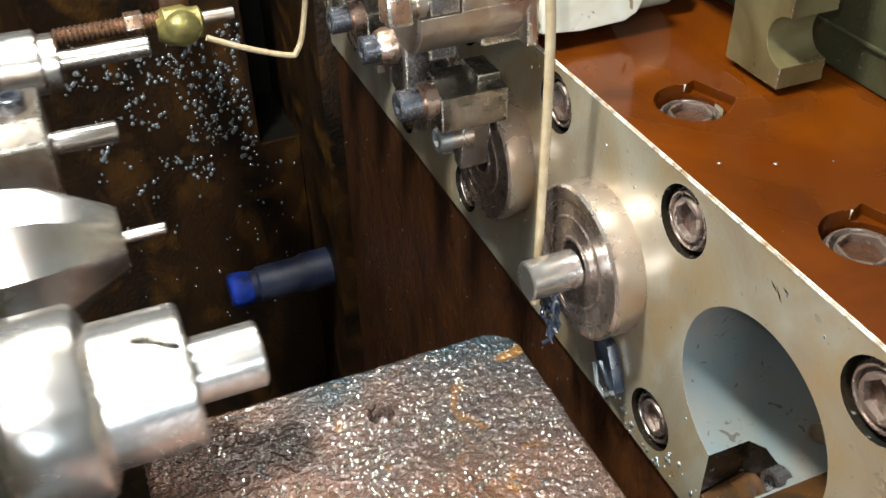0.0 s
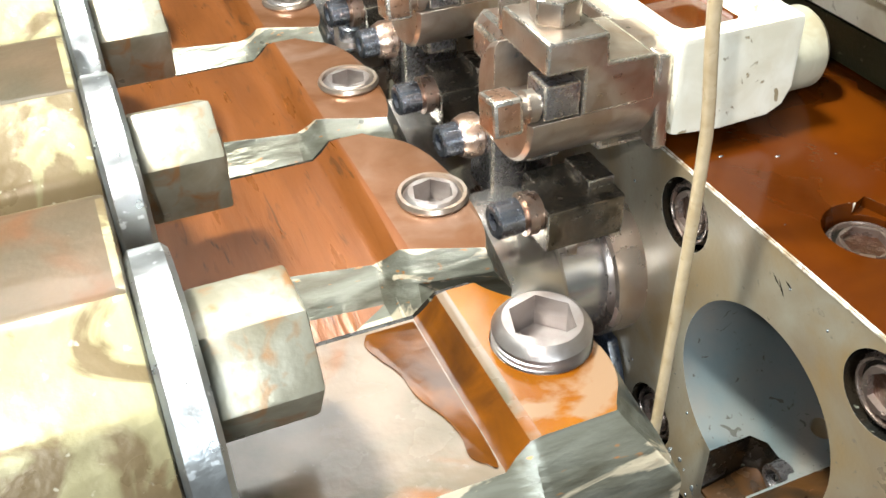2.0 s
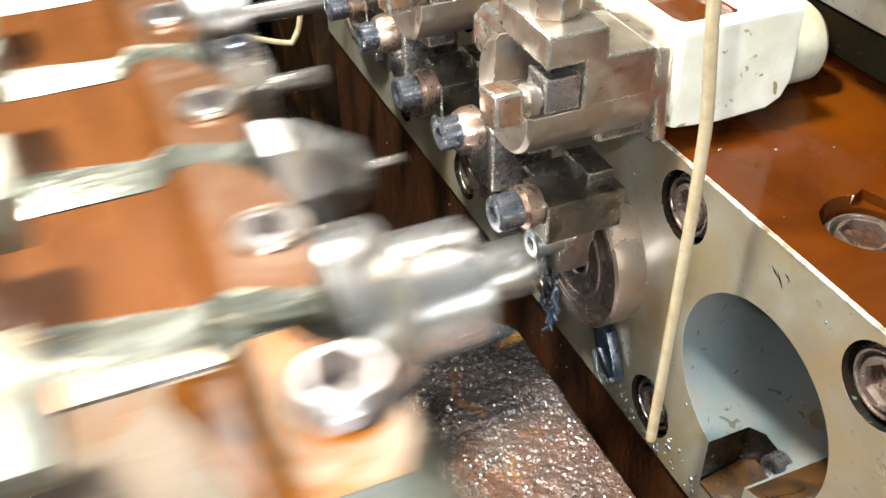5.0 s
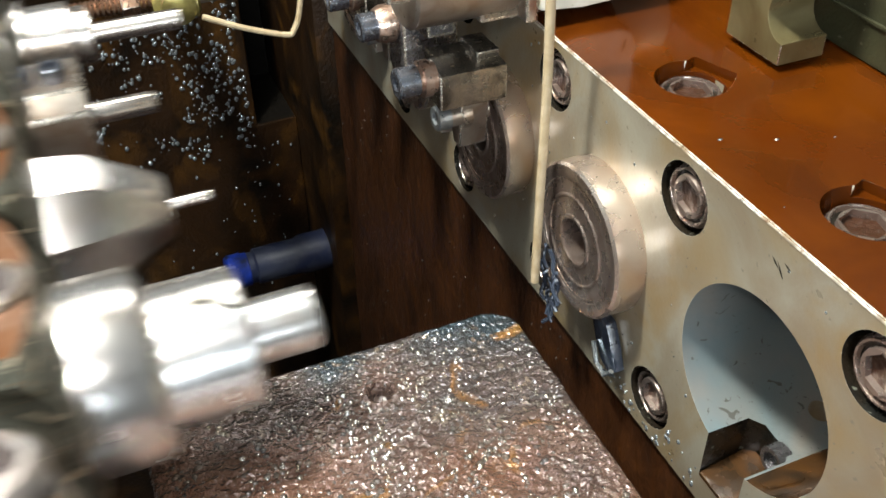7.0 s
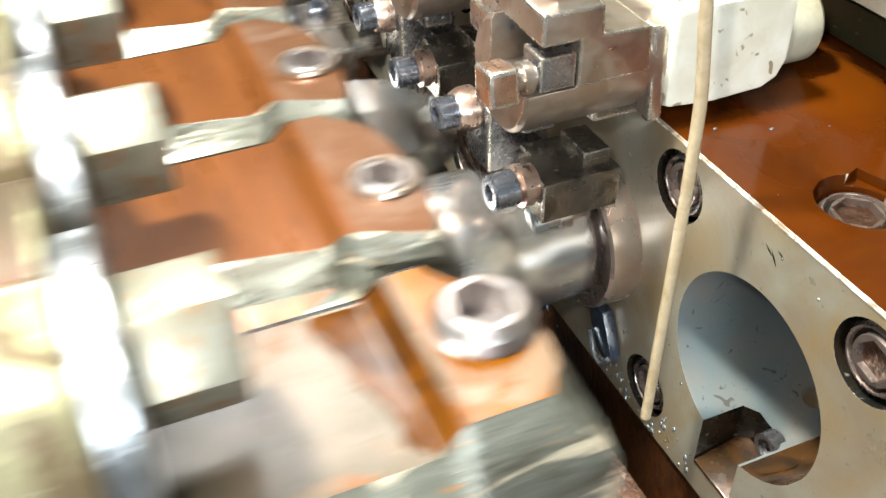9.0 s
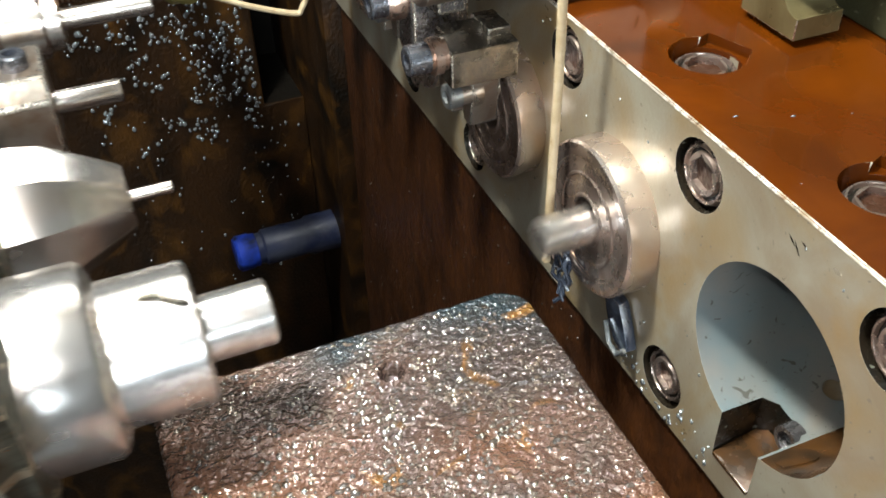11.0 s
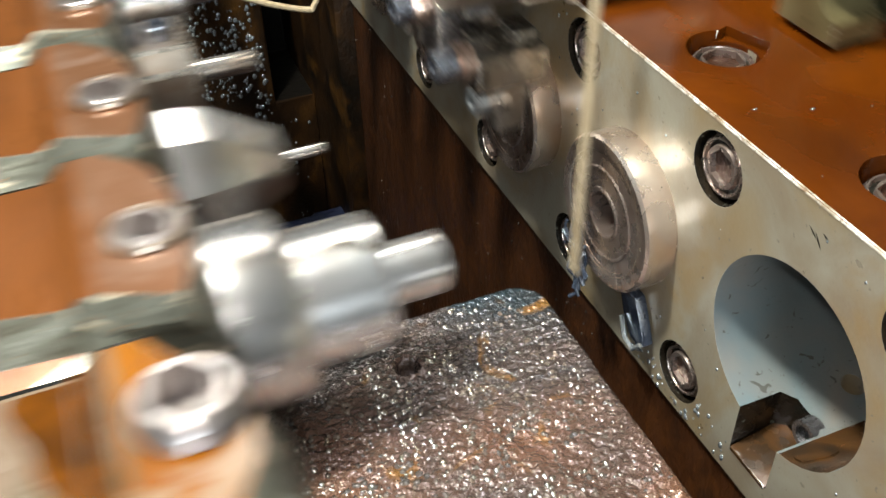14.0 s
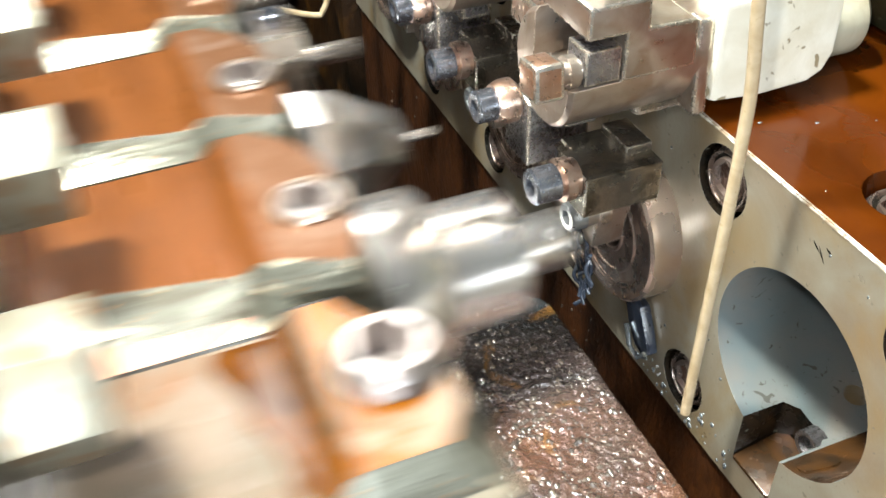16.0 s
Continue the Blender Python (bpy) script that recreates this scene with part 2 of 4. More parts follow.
def add_box(bm, x0, x1, y0, y1, z0, z1):
    m = Matrix.Translation(((x0 + x1) / 2, (y0 + y1) / 2, (z0 + z1) / 2)) @ Matrix.Diagonal((x1 - x0, y1 - y0, z1 - z0, 1))
    return bmesh.ops.create_cube(bm, size=1, matrix=m)["verts"]


def soften(bm, width, segments=2, angle=30):
    edges = [e for e in bm.edges if len(e.link_faces) == 2 and e.calc_face_angle(0) > radians(angle)]
    bmesh.ops.bevel(bm, geom=edges, offset=width, segments=segments, profile=0.6, affect="EDGES", clamp_overlap=True, material=1)
    return bm


def box(x0, x1, y0, y1, z0, z1, bevel=0.001, segments=2):
    bm = bmesh.new()
    add_box(bm, x0, x1, y0, y1, z0, z1)
    return soften(bm, bevel, segments) if bevel else bm


def lathe(profile, axis="x", n=48, y=0.0, z=0.0, x=0.0, bm=None):
    """Turns (along, radius) pairs round an axis through (x, y, z)."""
    bm = bm or bmesh.new()
    rings = []
    for a, r in profile:
        ring = []
        for i in range(n if r > 1e-6 else 1):
            c, s = r * math.cos(2 * math.pi * i / n), r * math.sin(2 * math.pi * i / n)
            p = {"x": (x + a, y + c, z + s), "z": (x + c, y + s, z + a), "y": (x + c, y + a, z + s)}[axis]
            ring.append(bm.verts.new(p))
        rings.append(ring)
    for a, b in zip(rings, rings[1:]):
        for i in range(n):
            j = (i + 1) % n
            if len(a) == 1 and len(b) == 1:
                break
            if len(a) == 1:
                bm.faces.new((a[0], b[i], b[j]))
            elif len(b) == 1:
                bm.faces.new((a[i], b[0], a[j]))
            else:
                bm.faces.new((a[i], b[i], b[j], a[j]))
    return bm


def prism(points, a0, a1, axis="x", bevel=0.0, segments=2):
    """Extrudes a closed outline (in the plane across the axis) from a0 to a1."""
    bm = bmesh.new()

    def at(p, a):
        return {"x": (a, p[0], p[1]), "y": (p[0], a, p[1]), "z": (p[0], p[1], a)}[axis]
    low = [bm.verts.new(at(p, a0)) for p in points]
    high = [bm.verts.new(at(p, a1)) for p in points]
    bm.faces.new(low), bm.faces.new(high[::-1])
    for i in range(len(points)):
        j = (i + 1) % len(points)
        bm.faces.new((low[i], low[j], high[j], high[i]))
    bmesh.ops.recalc_face_normals(bm, faces=bm.faces)
    return soften(bm, bevel, segments) if bevel else bm


def ring_points(r, n, turn=0.0):
    return [(r * math.cos(turn + 2 * math.pi * i / n), r * math.sin(turn + 2 * math.pi * i / n)) for i in range(n)]


def carve(bm, cutters, bevel=0.0):
    """The mesh of bm with the cutters taken out of it."""
    bmesh.ops.recalc_face_normals(bm, faces=bm.faces)
    me = bpy.data.meshes.new("mesh")
    bm.to_mesh(me), bm.free()
    me.polygons.foreach_set("use_smooth", [True] * len(me.polygons))
    ob, temps = new("blank", me), []
    for c in cutters:
        bmesh.ops.recalc_face_normals(c, faces=c.faces)
        cm = bpy.data.meshes.new("cut")
        c.to_mesh(cm), c.free()
        cm.polygons.foreach_set("use_smooth", [True] * len(cm.polygons))
        co = new("cut", cm)
        temps.append(co)
        mod = ob.modifiers.new("cut", "BOOLEAN")
        mod.object, mod.operation, mod.solver = co, "DIFFERENCE", "EXACT"
    if bevel:
        mod = ob.modifiers.new("bevel", "BEVEL")
        mod.width, mod.segments, mod.limit_method, mod.angle_limit = bevel, 2, "ANGLE", radians(40)
        mod = ob.modifiers.new("normals", "WEIGHTED_NORMAL")
        mod.weight, mod.keep_sharp = 60, False
    dg = bpy.context.evaluated_depsgraph_get()
    out = bpy.data.meshes.new_from_object(ob.evaluated_get(dg))
    for o in (ob, *temps):
        bpy.data.objects.remove(o)
    return out


def dressed(me, mats, pick=None, smooth=35):
    me.materials.clear()
    for m in mats:
        me.materials.append(m)
    for p in me.polygons:
        p.use_smooth = True
        p.material_index = pick(p) if pick else 0
    me.set_sharp_from_angle(angle=radians(smooth))
    return me


def edged(me, mat):
    """One material, with its bevelled edges rubbed bright."""
    return dressed(me, [mat, RUBBED], lambda p: 1 if 0.15 < max(abs(a) for a in p.normal) < 0.985 and p.area < 1.5e-5 and sum(abs(a) > 0.15 for a in p.normal) > 1 and min(abs(a) for a in p.normal) < 0.02 and abs(p.normal.x) > 0.1 else 0)


def tube(points, r, n=12):
    """A round pipe through points."""
    bm, rings = bmesh.new(), []
    pts = [Vector(p) for p in points]
    for i, p in enumerate(pts):
        d = (pts[min(i + 1, len(pts) - 1)] - pts[max(i - 1, 0)]).normalized()
        u = d.cross(Vector((0.3, 0.9, 0.2))).normalized()
        v = d.cross(u)
        rings.append([bm.verts.new(p + r * (math.cos(2 * math.pi * k / n) * u + math.sin(2 * math.pi * k / n) * v)) for k in range(n)])
    for a, b in zip(rings, rings[1:]):
        for k in range(n):
            bm.faces.new((a[k], b[k], b[(k + 1) % n], a[(k + 1) % n]))
    bm.faces.new(rings[0]), bm.faces.new(rings[-1][::-1])
    return bm


def curve_points(points, steps=6):
    """Points on a smooth line through the given ones."""
    p = [Vector(points[0]), *[Vector(q) for q in points], Vector(points[-1])]
    out = []
    for i in range(1, len(p) - 2):
        for s in range(steps):
            t = s / steps
            a, b, c, d = p[i - 1:i + 3]
            out.append(0.5 * (2 * b + (c - a) * t + (2 * a - 5 * b + 4 * c - d) * t * t + (3 * b - a - 3 * c + d) * t ** 3))
    return out + [p[-1]]


# ---- screws, shared meshes ----
def cap_screw_mesh(r, height, hexr, mat, filled=False):
    """A socket head screw, its head's top at z = 0, its shank below; oil may stand in the socket."""
    rim = [(-r * 0.12, r), (0, r * 0.88), (0, 0)]
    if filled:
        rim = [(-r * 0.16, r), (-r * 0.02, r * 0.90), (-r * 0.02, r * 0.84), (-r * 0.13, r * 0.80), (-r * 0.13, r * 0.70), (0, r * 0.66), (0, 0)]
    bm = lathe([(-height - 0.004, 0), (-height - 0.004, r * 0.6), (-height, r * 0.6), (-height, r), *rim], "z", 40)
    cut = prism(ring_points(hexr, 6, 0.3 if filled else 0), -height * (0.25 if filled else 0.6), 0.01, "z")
    # on filled heads the ring groove is blacked to deepen its shade
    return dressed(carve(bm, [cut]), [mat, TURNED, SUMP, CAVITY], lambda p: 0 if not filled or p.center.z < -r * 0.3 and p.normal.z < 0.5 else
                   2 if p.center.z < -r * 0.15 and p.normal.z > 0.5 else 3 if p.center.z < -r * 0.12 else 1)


ALONG_X = Matrix.Rotation(radians(-90), 4, "Y")      # local z to -x
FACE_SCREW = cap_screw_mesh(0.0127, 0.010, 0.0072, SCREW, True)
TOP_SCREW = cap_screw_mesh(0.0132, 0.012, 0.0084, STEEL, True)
SMALL_SCREW = cap_screw_mesh(0.0070, 0.010, 0.0038, BLUED)


def set_screw_mesh():
    rings = [(-0.012, 0), (-0.012, 0.0112)]
    for i in range(6):
        rings += [(-0.0085 + 0.0016 * i, 0.0104), (-0.0077 + 0.0016 * i, 0.0119)]
    bm = lathe(rings + [(0.002, 0.0108), (0.003, 0.0095), (0.003, 0)], "z", 36)
    return dressed(carve(bm, [prism(ring_points(0.0082, 6, 0.25), -0.006, 0.01, "z")]), [SCREWS])


SET_SCREW = set_screw_mesh()


# ---- die block ----
def build_die_block():
    block = thing("die_block", "oil-flooded steel die block with bored stations and cap screws", "die block")
    bm = bmesh.new()
    add_box(bm, 0.0, 0.24, -0.34, 0.418, -0.078, 0.0703)
    cuts = [lathe([(-0.01, 0), (-0.01, 0.0406), (0.075, 0.0406), (0.075, 0)], "x", 72, -0.1035, 0.0),
            lathe([(-0.01, 0), (-0.01, 0.0100), (0.22, 0.0100), (0.22, 0)], "x", 24)]
    face = [(-0.05 + 0.1 * k, z) for k in range(-1, 4) for z in (0.0512, -0.0565)]
    for y, z in face:
        cuts.append(lathe([(-0.01, 0), (-0.01, 0.0146), (0.006, 0.0146), (0.0085, 0.0136), (0.022, 0.0136), (0.022, 0)], "x", 32, y, z))
    top = [(0.033, -0.003 + 0.1 * k) for k in range(-2, 4)]
    for x, y in top:
        cuts.append(lathe([(-0.016, 0), (-0.016, 0.0145), (-0.005, 0.0145), (0.01, 0.0175), (0.01, 0)], "z", 32, y, 0.0703, x))
        # the milled corner beside each counterbore
        cuts.append(prism([(x - 0.004, y + 0.010), (x + 0.012, y + 0.016), (x + 0.019, y - 0.004), (x + 0.010, y - 0.012)], 0.066, 0.08, "z"))
    # the drain slot through the bottom of the open bore, and a cross hole in its wall
    cuts.append(prism([(-0.01, -0.0895), (-0.01, -0.1128), (0.0195, -0.1128), (0.0245, -0.1085), (0.0245, -0.0945), (0.0195, -0.0895)], -0.0625, -0.025, "z"))
    cuts.append(lathe([(-0.02, 0), (-0.02, 0.0050), (0.02, 0.0050), (0.02, 0)], "z", 24, -0.097, -0.042, 0.050))
    me = carve(bm, cuts, 0.0016)
    def skin(p):
        c, n = p.center, p.normal
        ring = min(math.hypot(c.y - y, c.z - z) for y, z in face)
        bore = math.hypot(c.y + 0.1035, c.z)
        if -0.97 < n.x < -0.15 and (c.z > 0.0680 and n.z > 0.15 or c.x < 0.002 and (ring < 0.0165 or bore < 0.043)):
            return 5
        # counterbores take the oily black that includes their shade
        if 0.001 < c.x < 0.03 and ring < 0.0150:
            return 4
        if n.z > 0.75 and c.z > 0.05 or c.z > 0.045 and 0.012 < c.x < 0.1 and abs(n.x) < 0.99:
            return 1
        # walls of the drain slot, shade painted in by the same black
        if bore > 0.0407 and c.x < 0.026 and -0.114 < c.y < -0.089 and -0.064 < c.z < -0.03 and c.x > 0.0017:
            return 4
        if bore < 0.0407 and c.x > 0.002:
            return 6 if c.z < -0.0235 and c.y < -0.1128 else 3
        return 0
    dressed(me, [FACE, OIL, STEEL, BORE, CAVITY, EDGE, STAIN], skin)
    part("body", me, None, block)
    part("worn_edge", prism([(-0.0003, 0.0693), (-0.0002, 0.0699), (0.0005, 0.0706), (0.0009, 0.0704), (0.0008, 0.0693)], -0.34, 0.418, "y"), EDGE, block, "bright chipped top edge")
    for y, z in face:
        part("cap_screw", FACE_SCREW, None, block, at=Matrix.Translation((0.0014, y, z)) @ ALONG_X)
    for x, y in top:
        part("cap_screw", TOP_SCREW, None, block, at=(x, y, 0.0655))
    for y, z, a, n in ((-0.1010, 0.0585, 0.6, 0.0045), (-0.1040, 0.0570, 0.9, 0.0060), (-0.1065, 0.0605, 0.3, 0.0030)):
        d, e = Vector((0, math.cos(a), math.sin(a))) * n * 0.6, Vector((0, -math.sin(a), math.cos(a))) * 0.0005
        c = Vector((-0.0002, y, z))
        bm = bmesh.new()
        bm.faces.new([bm.verts.new(c + p) for p in (-d, e * 0.6, d, -e)])
        bmesh.ops.solidify(bm, geom=bm.faces[:], thickness=0.0003)
        part("scratch", bm, DARK, block)
    # threaded bush in the back of the drain slot, wet floor and stain round the slot
    part("threaded_bush", lathe([(0.0, 0.0062)] + [(-0.0008 * i, 0.0044 + 0.0010 * (i % 2)) for i in range(9)] + [(-0.0064, 0.0064), (0.0, 0.0066)], "x", 24, -0.1070, -0.0455, 0.0249), SCREW, block, "dark threaded bush")
    part("slot_floor", prism([(-0.0006, -0.0615), (0.0240, -0.0560), (0.0240, -0.0635), (-0.0006, -0.0635)], -0.1124, -0.0899, "y", 0.0008), STAIN, block, "rust-brown wet floor of the drain slot")
    for y, z, w, h in ((-0.1205, -0.0366, 0.0060, 0.010),):
        a = math.atan2(z, y + 0.1035)
        rim = [(a + 0.13 * w / 0.006 * math.cos(radians(d)) * (1 + 0.2 * math.sin(3 * radians(d))), 0.0012 + h + h * math.sin(radians(d)) * (1 + 0.15 * math.cos(2 * radians(d)))) for d in range(0, 360, 20)]
        bm = bmesh.new()
        bm.faces.new([bm.verts.new((x, -0.1035 + 0.0404 * math.cos(b), 0.0404 * math.sin(b))) for b, x in rim])
        bmesh.ops.triangulate(bm, faces=bm.faces)
        bmesh.ops.solidify(bm, geom=bm.faces[:], thickness=0.0003)
        part("stain", bm, STAIN, block, "rusty oil stain in the bore")
    return block


def build_die():
    die = thing("die", "round polished steel die standing out from the die block", "die", "dies in the block")
    seg = lathe([(0.002, 0.034), (-0.0005, 0.0357), (-0.0135, 0.0357), (-0.0147, 0.0345), (-0.0147, 0.0290), (-0.0144, 0.0285), (-0.0144, 0.0270), (0.002, 0.027)], "x", 96)
    me = mesh_of(seg, BRIGHT)
    # front face darker, the rest carries the pink reflection colour
    part("ring", dressed(me, [ROSY, TURNED], lambda p: 1 if p.normal.x < -0.9 else 0), None, die)
    part("insert", lathe([(0.002, 0.0272), (-0.0138, 0.0272), (-0.0142, 0.0268), (-0.0142, 0.0222), (-0.0149, 0.0216), (-0.0149, 0.0208), (-0.0143, 0.0202), (-0.0143, 0.0125),
                          (-0.0149, 0.0120), (-0.0149, 0.0108), (-0.0142, 0.0102), (0.01, 0.0098)], "x", 72), TURNED, die, "turned brownish die insert with a bore")
    return die


die_block = build_die_block()
die = build_die()
for k in (1, 2, 3):
    copy_thing(die, pose(0, PITCH * k, 0))


# ---- bed, walls and sump ----
def rough_grid(x0, x1, y0, y1, z, nx, ny, height, seed):
    bm = bmesh.new()
    v = [[None] * (ny + 1) for _ in range(nx + 1)]
    for i in range(nx + 1):
        for j in range(ny + 1):
            x, y = x0 + (x1 - x0) * i / nx, y0 + (y1 - y0) * j / ny
            q = Vector((x * 60 + seed, y * 60, 0))
            edge = min(i, nx - i, j, ny - j)
            h = height * (noise.noise(q) + 0.7 * noise.noise(q * 2.7) + 0.5 * noise.noise(q * 6.1))
            h -= 0.0012 * (0.5 + 0.5 * math.tanh((x + 0.6 * y + 0.115 + 0.012 * noise.noise(q * 0.5)) / 0.002)) if y < -0.03 else 0
            pit = math.hypot(x + 0.108, y + 0.001)
            h += 0.0012 * math.exp(-((pit - 0.0062) / 0.002) ** 2) - 0.008 * math.exp(-(pit / 0.0046) ** 4)
            h -= 0.0025 if edge == 0 else 0.0006 if edge == 1 else 0
            v[i][j] = bm.verts.new((x, y, z + h))
    for i in range(nx):
        for j in range(ny):
            bm.faces.new((v[i][j], v[i + 1][j], v[i + 1][j + 1], v[i][j + 1]))
    return bm


def build_bed():
    bed = thing("bed_block", "pitted brown iron bed block wet with oil", "machine bed")
    bm = rough_grid(-0.210, -0.0305, -0.24, 0.0295, -0.055, 150, 220, 0.0006, 3)
    # round the far corners
    for w in bm.verts:
        for cx, sx in ((-0.0305, 1), (-0.210, -1)):
            ox, oy = cx - sx * 0.016, 0.0295 - 0.016
            if (w.co.x - ox) * sx > 0 and w.co.y > oy:
                d = Vector((w.co.x - ox, w.co.y - oy))
                m = max(abs(d.x), abs(d.y))
                if d.length > 1e-9:
                    d = d * (m / d.length)
                w.co.x, w.co.y = ox + d.x, oy + d.y
    rim = [e for e in bm.edges if e.is_boundary]
    low = bmesh.ops.extrude_edge_only(bm, edges=rim)["geom"]
    for w in low:
        if isinstance(w, bmesh.types.BMVert):
            w.co.z = -0.80
    part("body", bm, BED, bed)
    return bed


build_bed()


def setting(name, bm, mat, label):
    return tagged(new(name, mesh_of(bm, mat)), label, "", "", "structure")


# a pocket cut into the wall and blacked in place of a shadow
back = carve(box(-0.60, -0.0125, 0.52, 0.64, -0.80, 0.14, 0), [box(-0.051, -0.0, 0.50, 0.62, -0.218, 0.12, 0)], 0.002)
tagged(new("wall_back", dressed(back, [WALL, SHADE_POCKET], lambda p: 1 if p.center.y > 0.53 and -0.06 < p.center.x < -0.01 and -0.23 < p.center.z < 0.125 else 0)),
       "oil-streaked brown back wall of the press with a pocket blacked for shade", "", "", "structure")
setting("wall_corner", box(-0.012, 0.24, 0.42, 0.66, -0.80, 0.10, 0.003), WALL, "brown oily inner corner of the press frame")
setting("wall_bed", box(0.003, 0.24, -0.34, 0.419, -0.80, -0.079, 0.002), SUMP, "dark oily frame wall below the die block")
setting("sump_floor", box(-0.60, 0.24, -0.60, 0.56, -0.86, -0.801, 0.0), SUMP, "dark oil sump floor of the press")

hose = thing("blue_plug", "dark blue plastic plug sticking out of the frame", "plug")
part("barrel", lathe([(0.0, 0), (0.0, 0.0145), (0.003, 0.017), (0.012, 0.017), (0.014, 0.0155), (0.026, 0.0155), (0.028, 0.018), (0.070, 0.018), (0.074, 0.020), (0.101, 0.020), (0.101, 0)], "x", 24, 0.46, -0.337, -0.112), SMOKE, hose)
part("tip", lathe([(-0.001, 0), (-0.001, 0.0150), (0.002, 0.0178), (0.014, 0.0178), (0.016, 0.0165), (0.020, 0.0165), (0.021, 0.0150)], "x", 24, 0.46, -0.337, -0.112), BLUE, hose, "bright blue plastic tip")

guard = thing("side_guard", "olive painted guard panel standing on the die block", "guard")
part("panel", box(0.104, 0.125, -0.34, 0.418, 0.0708, 0.250, 0.002), OLIVE, guard)
part("seam_strip", box(0.1025, 0.104, -0.34, 0.418, 0.088, 0.0895, 0.0004), OLIVE, guard)


# ---- ram with tools ----
ram = thing("ram", "oil-wet press ram with tool blocks and punches", "press ram")

# station, centre y, width, top z, screw y, nose x
STATIONS = [(-1, -0.0975, 0.070, 0.0590, -0.0950, -0.074), (0, 0.005, 0.094, 0.0530, -0.003, -0.081), (1, 0.105, 0.094, 0.0530, 0.097, -0.081),
            (2, 0.205, 0.094, 0.0530, 0.197, -0.081), (3, 0.305, 0.094, 0.0530, 0.297, -0.081)]
NUT = mesh_of(soften(prism(ring_points(0.0205, 6, radians(30)), -0.0265, 0.0, "x"), 0.0016), NUTS)
DISC = mesh_of(lathe([(0.0, 0), (0.0, 0.0365), (0.0015, 0.0385), (0.0095, 0.0385), (0.011, 0.037), (0.011, 0)], "x", 64), DISCS)


def build_station(k, cy, w, top, sy, nose):
    y0, y1 = cy - w / 2, cy + w / 2
    sx, size = (-0.1052, 1.30) if k < 0 else (-0.1030, 1.0)
    # tool block: low deck, step, raised pad with a rounded nose
    deck = top - 0.008
    bm = bmesh.new()
    rings = []
    for x, z, inset in ((-0.235, deck, 0.036), (-0.190, deck, 0.0290), (-0.1345, deck, 0.0185), (-0.1305, top - 0.005, 0.0165), (-0.1265, top - 0.0006, 0.0140), (-0.123, top, 0.0120),
                        (nose - 0.012, top, 0.0), (nose - 0.003, top - 0.003, 0.0), (nose + 0.002, top - 0.014, 0.0)):
        if k < 0:
            ring = [(y0 + (0.0028 if z > deck + 0.0005 else 0.0012), z), (y0 - 0.0125, 0.038), (y0 - 0.0150, -0.034)]
        else:
            ring = [(y0 + inset, z), (y0 + inset - 0.3 * (inset + 0.012), z - 0.008 - 0.2 * inset), (y0 - 0.016 * min(1, inset / 0.0120), min(z - 0.018, 0.020)), (y0 - 0.016 * min(1, inset / 0.0120), -0.034)]
        rings.append([bm.verts.new((x, a, b)) for a, b in ring + [(y1, -0.034), (y1, z)]])
    for a, b in zip(rings, rings[1:]):
        for i in range(len(a)):
            j = (i + 1) % len(a)
            bm.faces.new((a[i], a[j], b[j], b[i]))
    bm.faces.new(rings[0]), bm.faces.new(rings[-1][::-1])
    bmesh.ops.recalc_face_normals(bm, faces=bm.faces)
    bmesh.ops.triangulate(bm, faces=bm.faces)
    # the nose is rounded in plan
    if k < 0:
        above = [(-0.118, cy + 0.060), (-0.113, cy + 0.0350), (-0.1015, cy + 0.0190), (-0.0940, cy + 0.0050), (-0.0905, cy - 0.0085), (-0.0925, cy - 0.0210), (-0.0995, cy - 0.0325), (-0.1010, cy - 0.045), (-0.103, cy - 0.07)]
        below = [(-0.110, cy + 0.060), (-0.104, cy + 0.0350), (-0.0920, cy + 0.0190), (-0.0850, cy + 0.0050), (-0.0815, cy - 0.0085), (-0.0815, cy - 0.0210), (-0.0825, cy - 0.0325), (-0.0850, cy - 0.0475), (-0.086, cy - 0.07)]
    else:
        above = [(-0.125, cy + 0.065), (-0.111, cy + 0.0455), (-0.0985, cy + 0.0335), (-0.0925, cy + 0.0175), (-0.0905, cy), (-0.0920, cy - 0.0260), (-0.0975, cy - 0.0440), (-0.108, cy - 0.056), (-0.125, cy - 0.068)]
        below = [(-0.118, cy + 0.065), (-0.1045, cy + 0.0455), (-0.0920, cy + 0.0335), (-0.0865, cy + 0.0175), (-0.0845, cy), (-0.0850, cy - 0.0260), (-0.0880, cy - 0.0440), (-0.092, cy - 0.056), (-0.105, cy - 0.068)]
    above, below = [[(p.x, p.y) for p in curve_points([(x, y, 0) for x, y in line], 4)] for line in (above, below)]
    ends = [(-0.02, cy - 0.1), (-0.02, cy + 0.1)]
    cut, levels = bmesh.new(), []
    for z, f in ((-0.1, 0.0), (top - 0.019, 0.0), (top, 1.0), (top + 0.02, 1.6)):
        line = [(b[0] + f * (a[0] - b[0]), b[1] + f * (a[1] - b[1])) for a, b in zip(above, below)] + ends
        levels.append([cut.verts.new((x, y, z)) for x, y in line])
    cut.faces.new(levels[0]), cut.faces.new(levels[-1][::-1])
    for low, high in zip(levels, levels[1:]):
        for i in range(len(low)):
            j = (i + 1) % len(low)
            cut.faces.new((low[i], low[j], high[j], high[i]))
    hole = lathe([(-0.02, 0), (-0.02, 0.0122 * size), (0.02, 0.0122 * size), (0.02, 0)], "z", 32, sy, top, sx)
    me = carve(bm, [cut, hole], 0.0018)
    def skin(p):
        corners = [me.vertices[v].co for v in p.vertices]
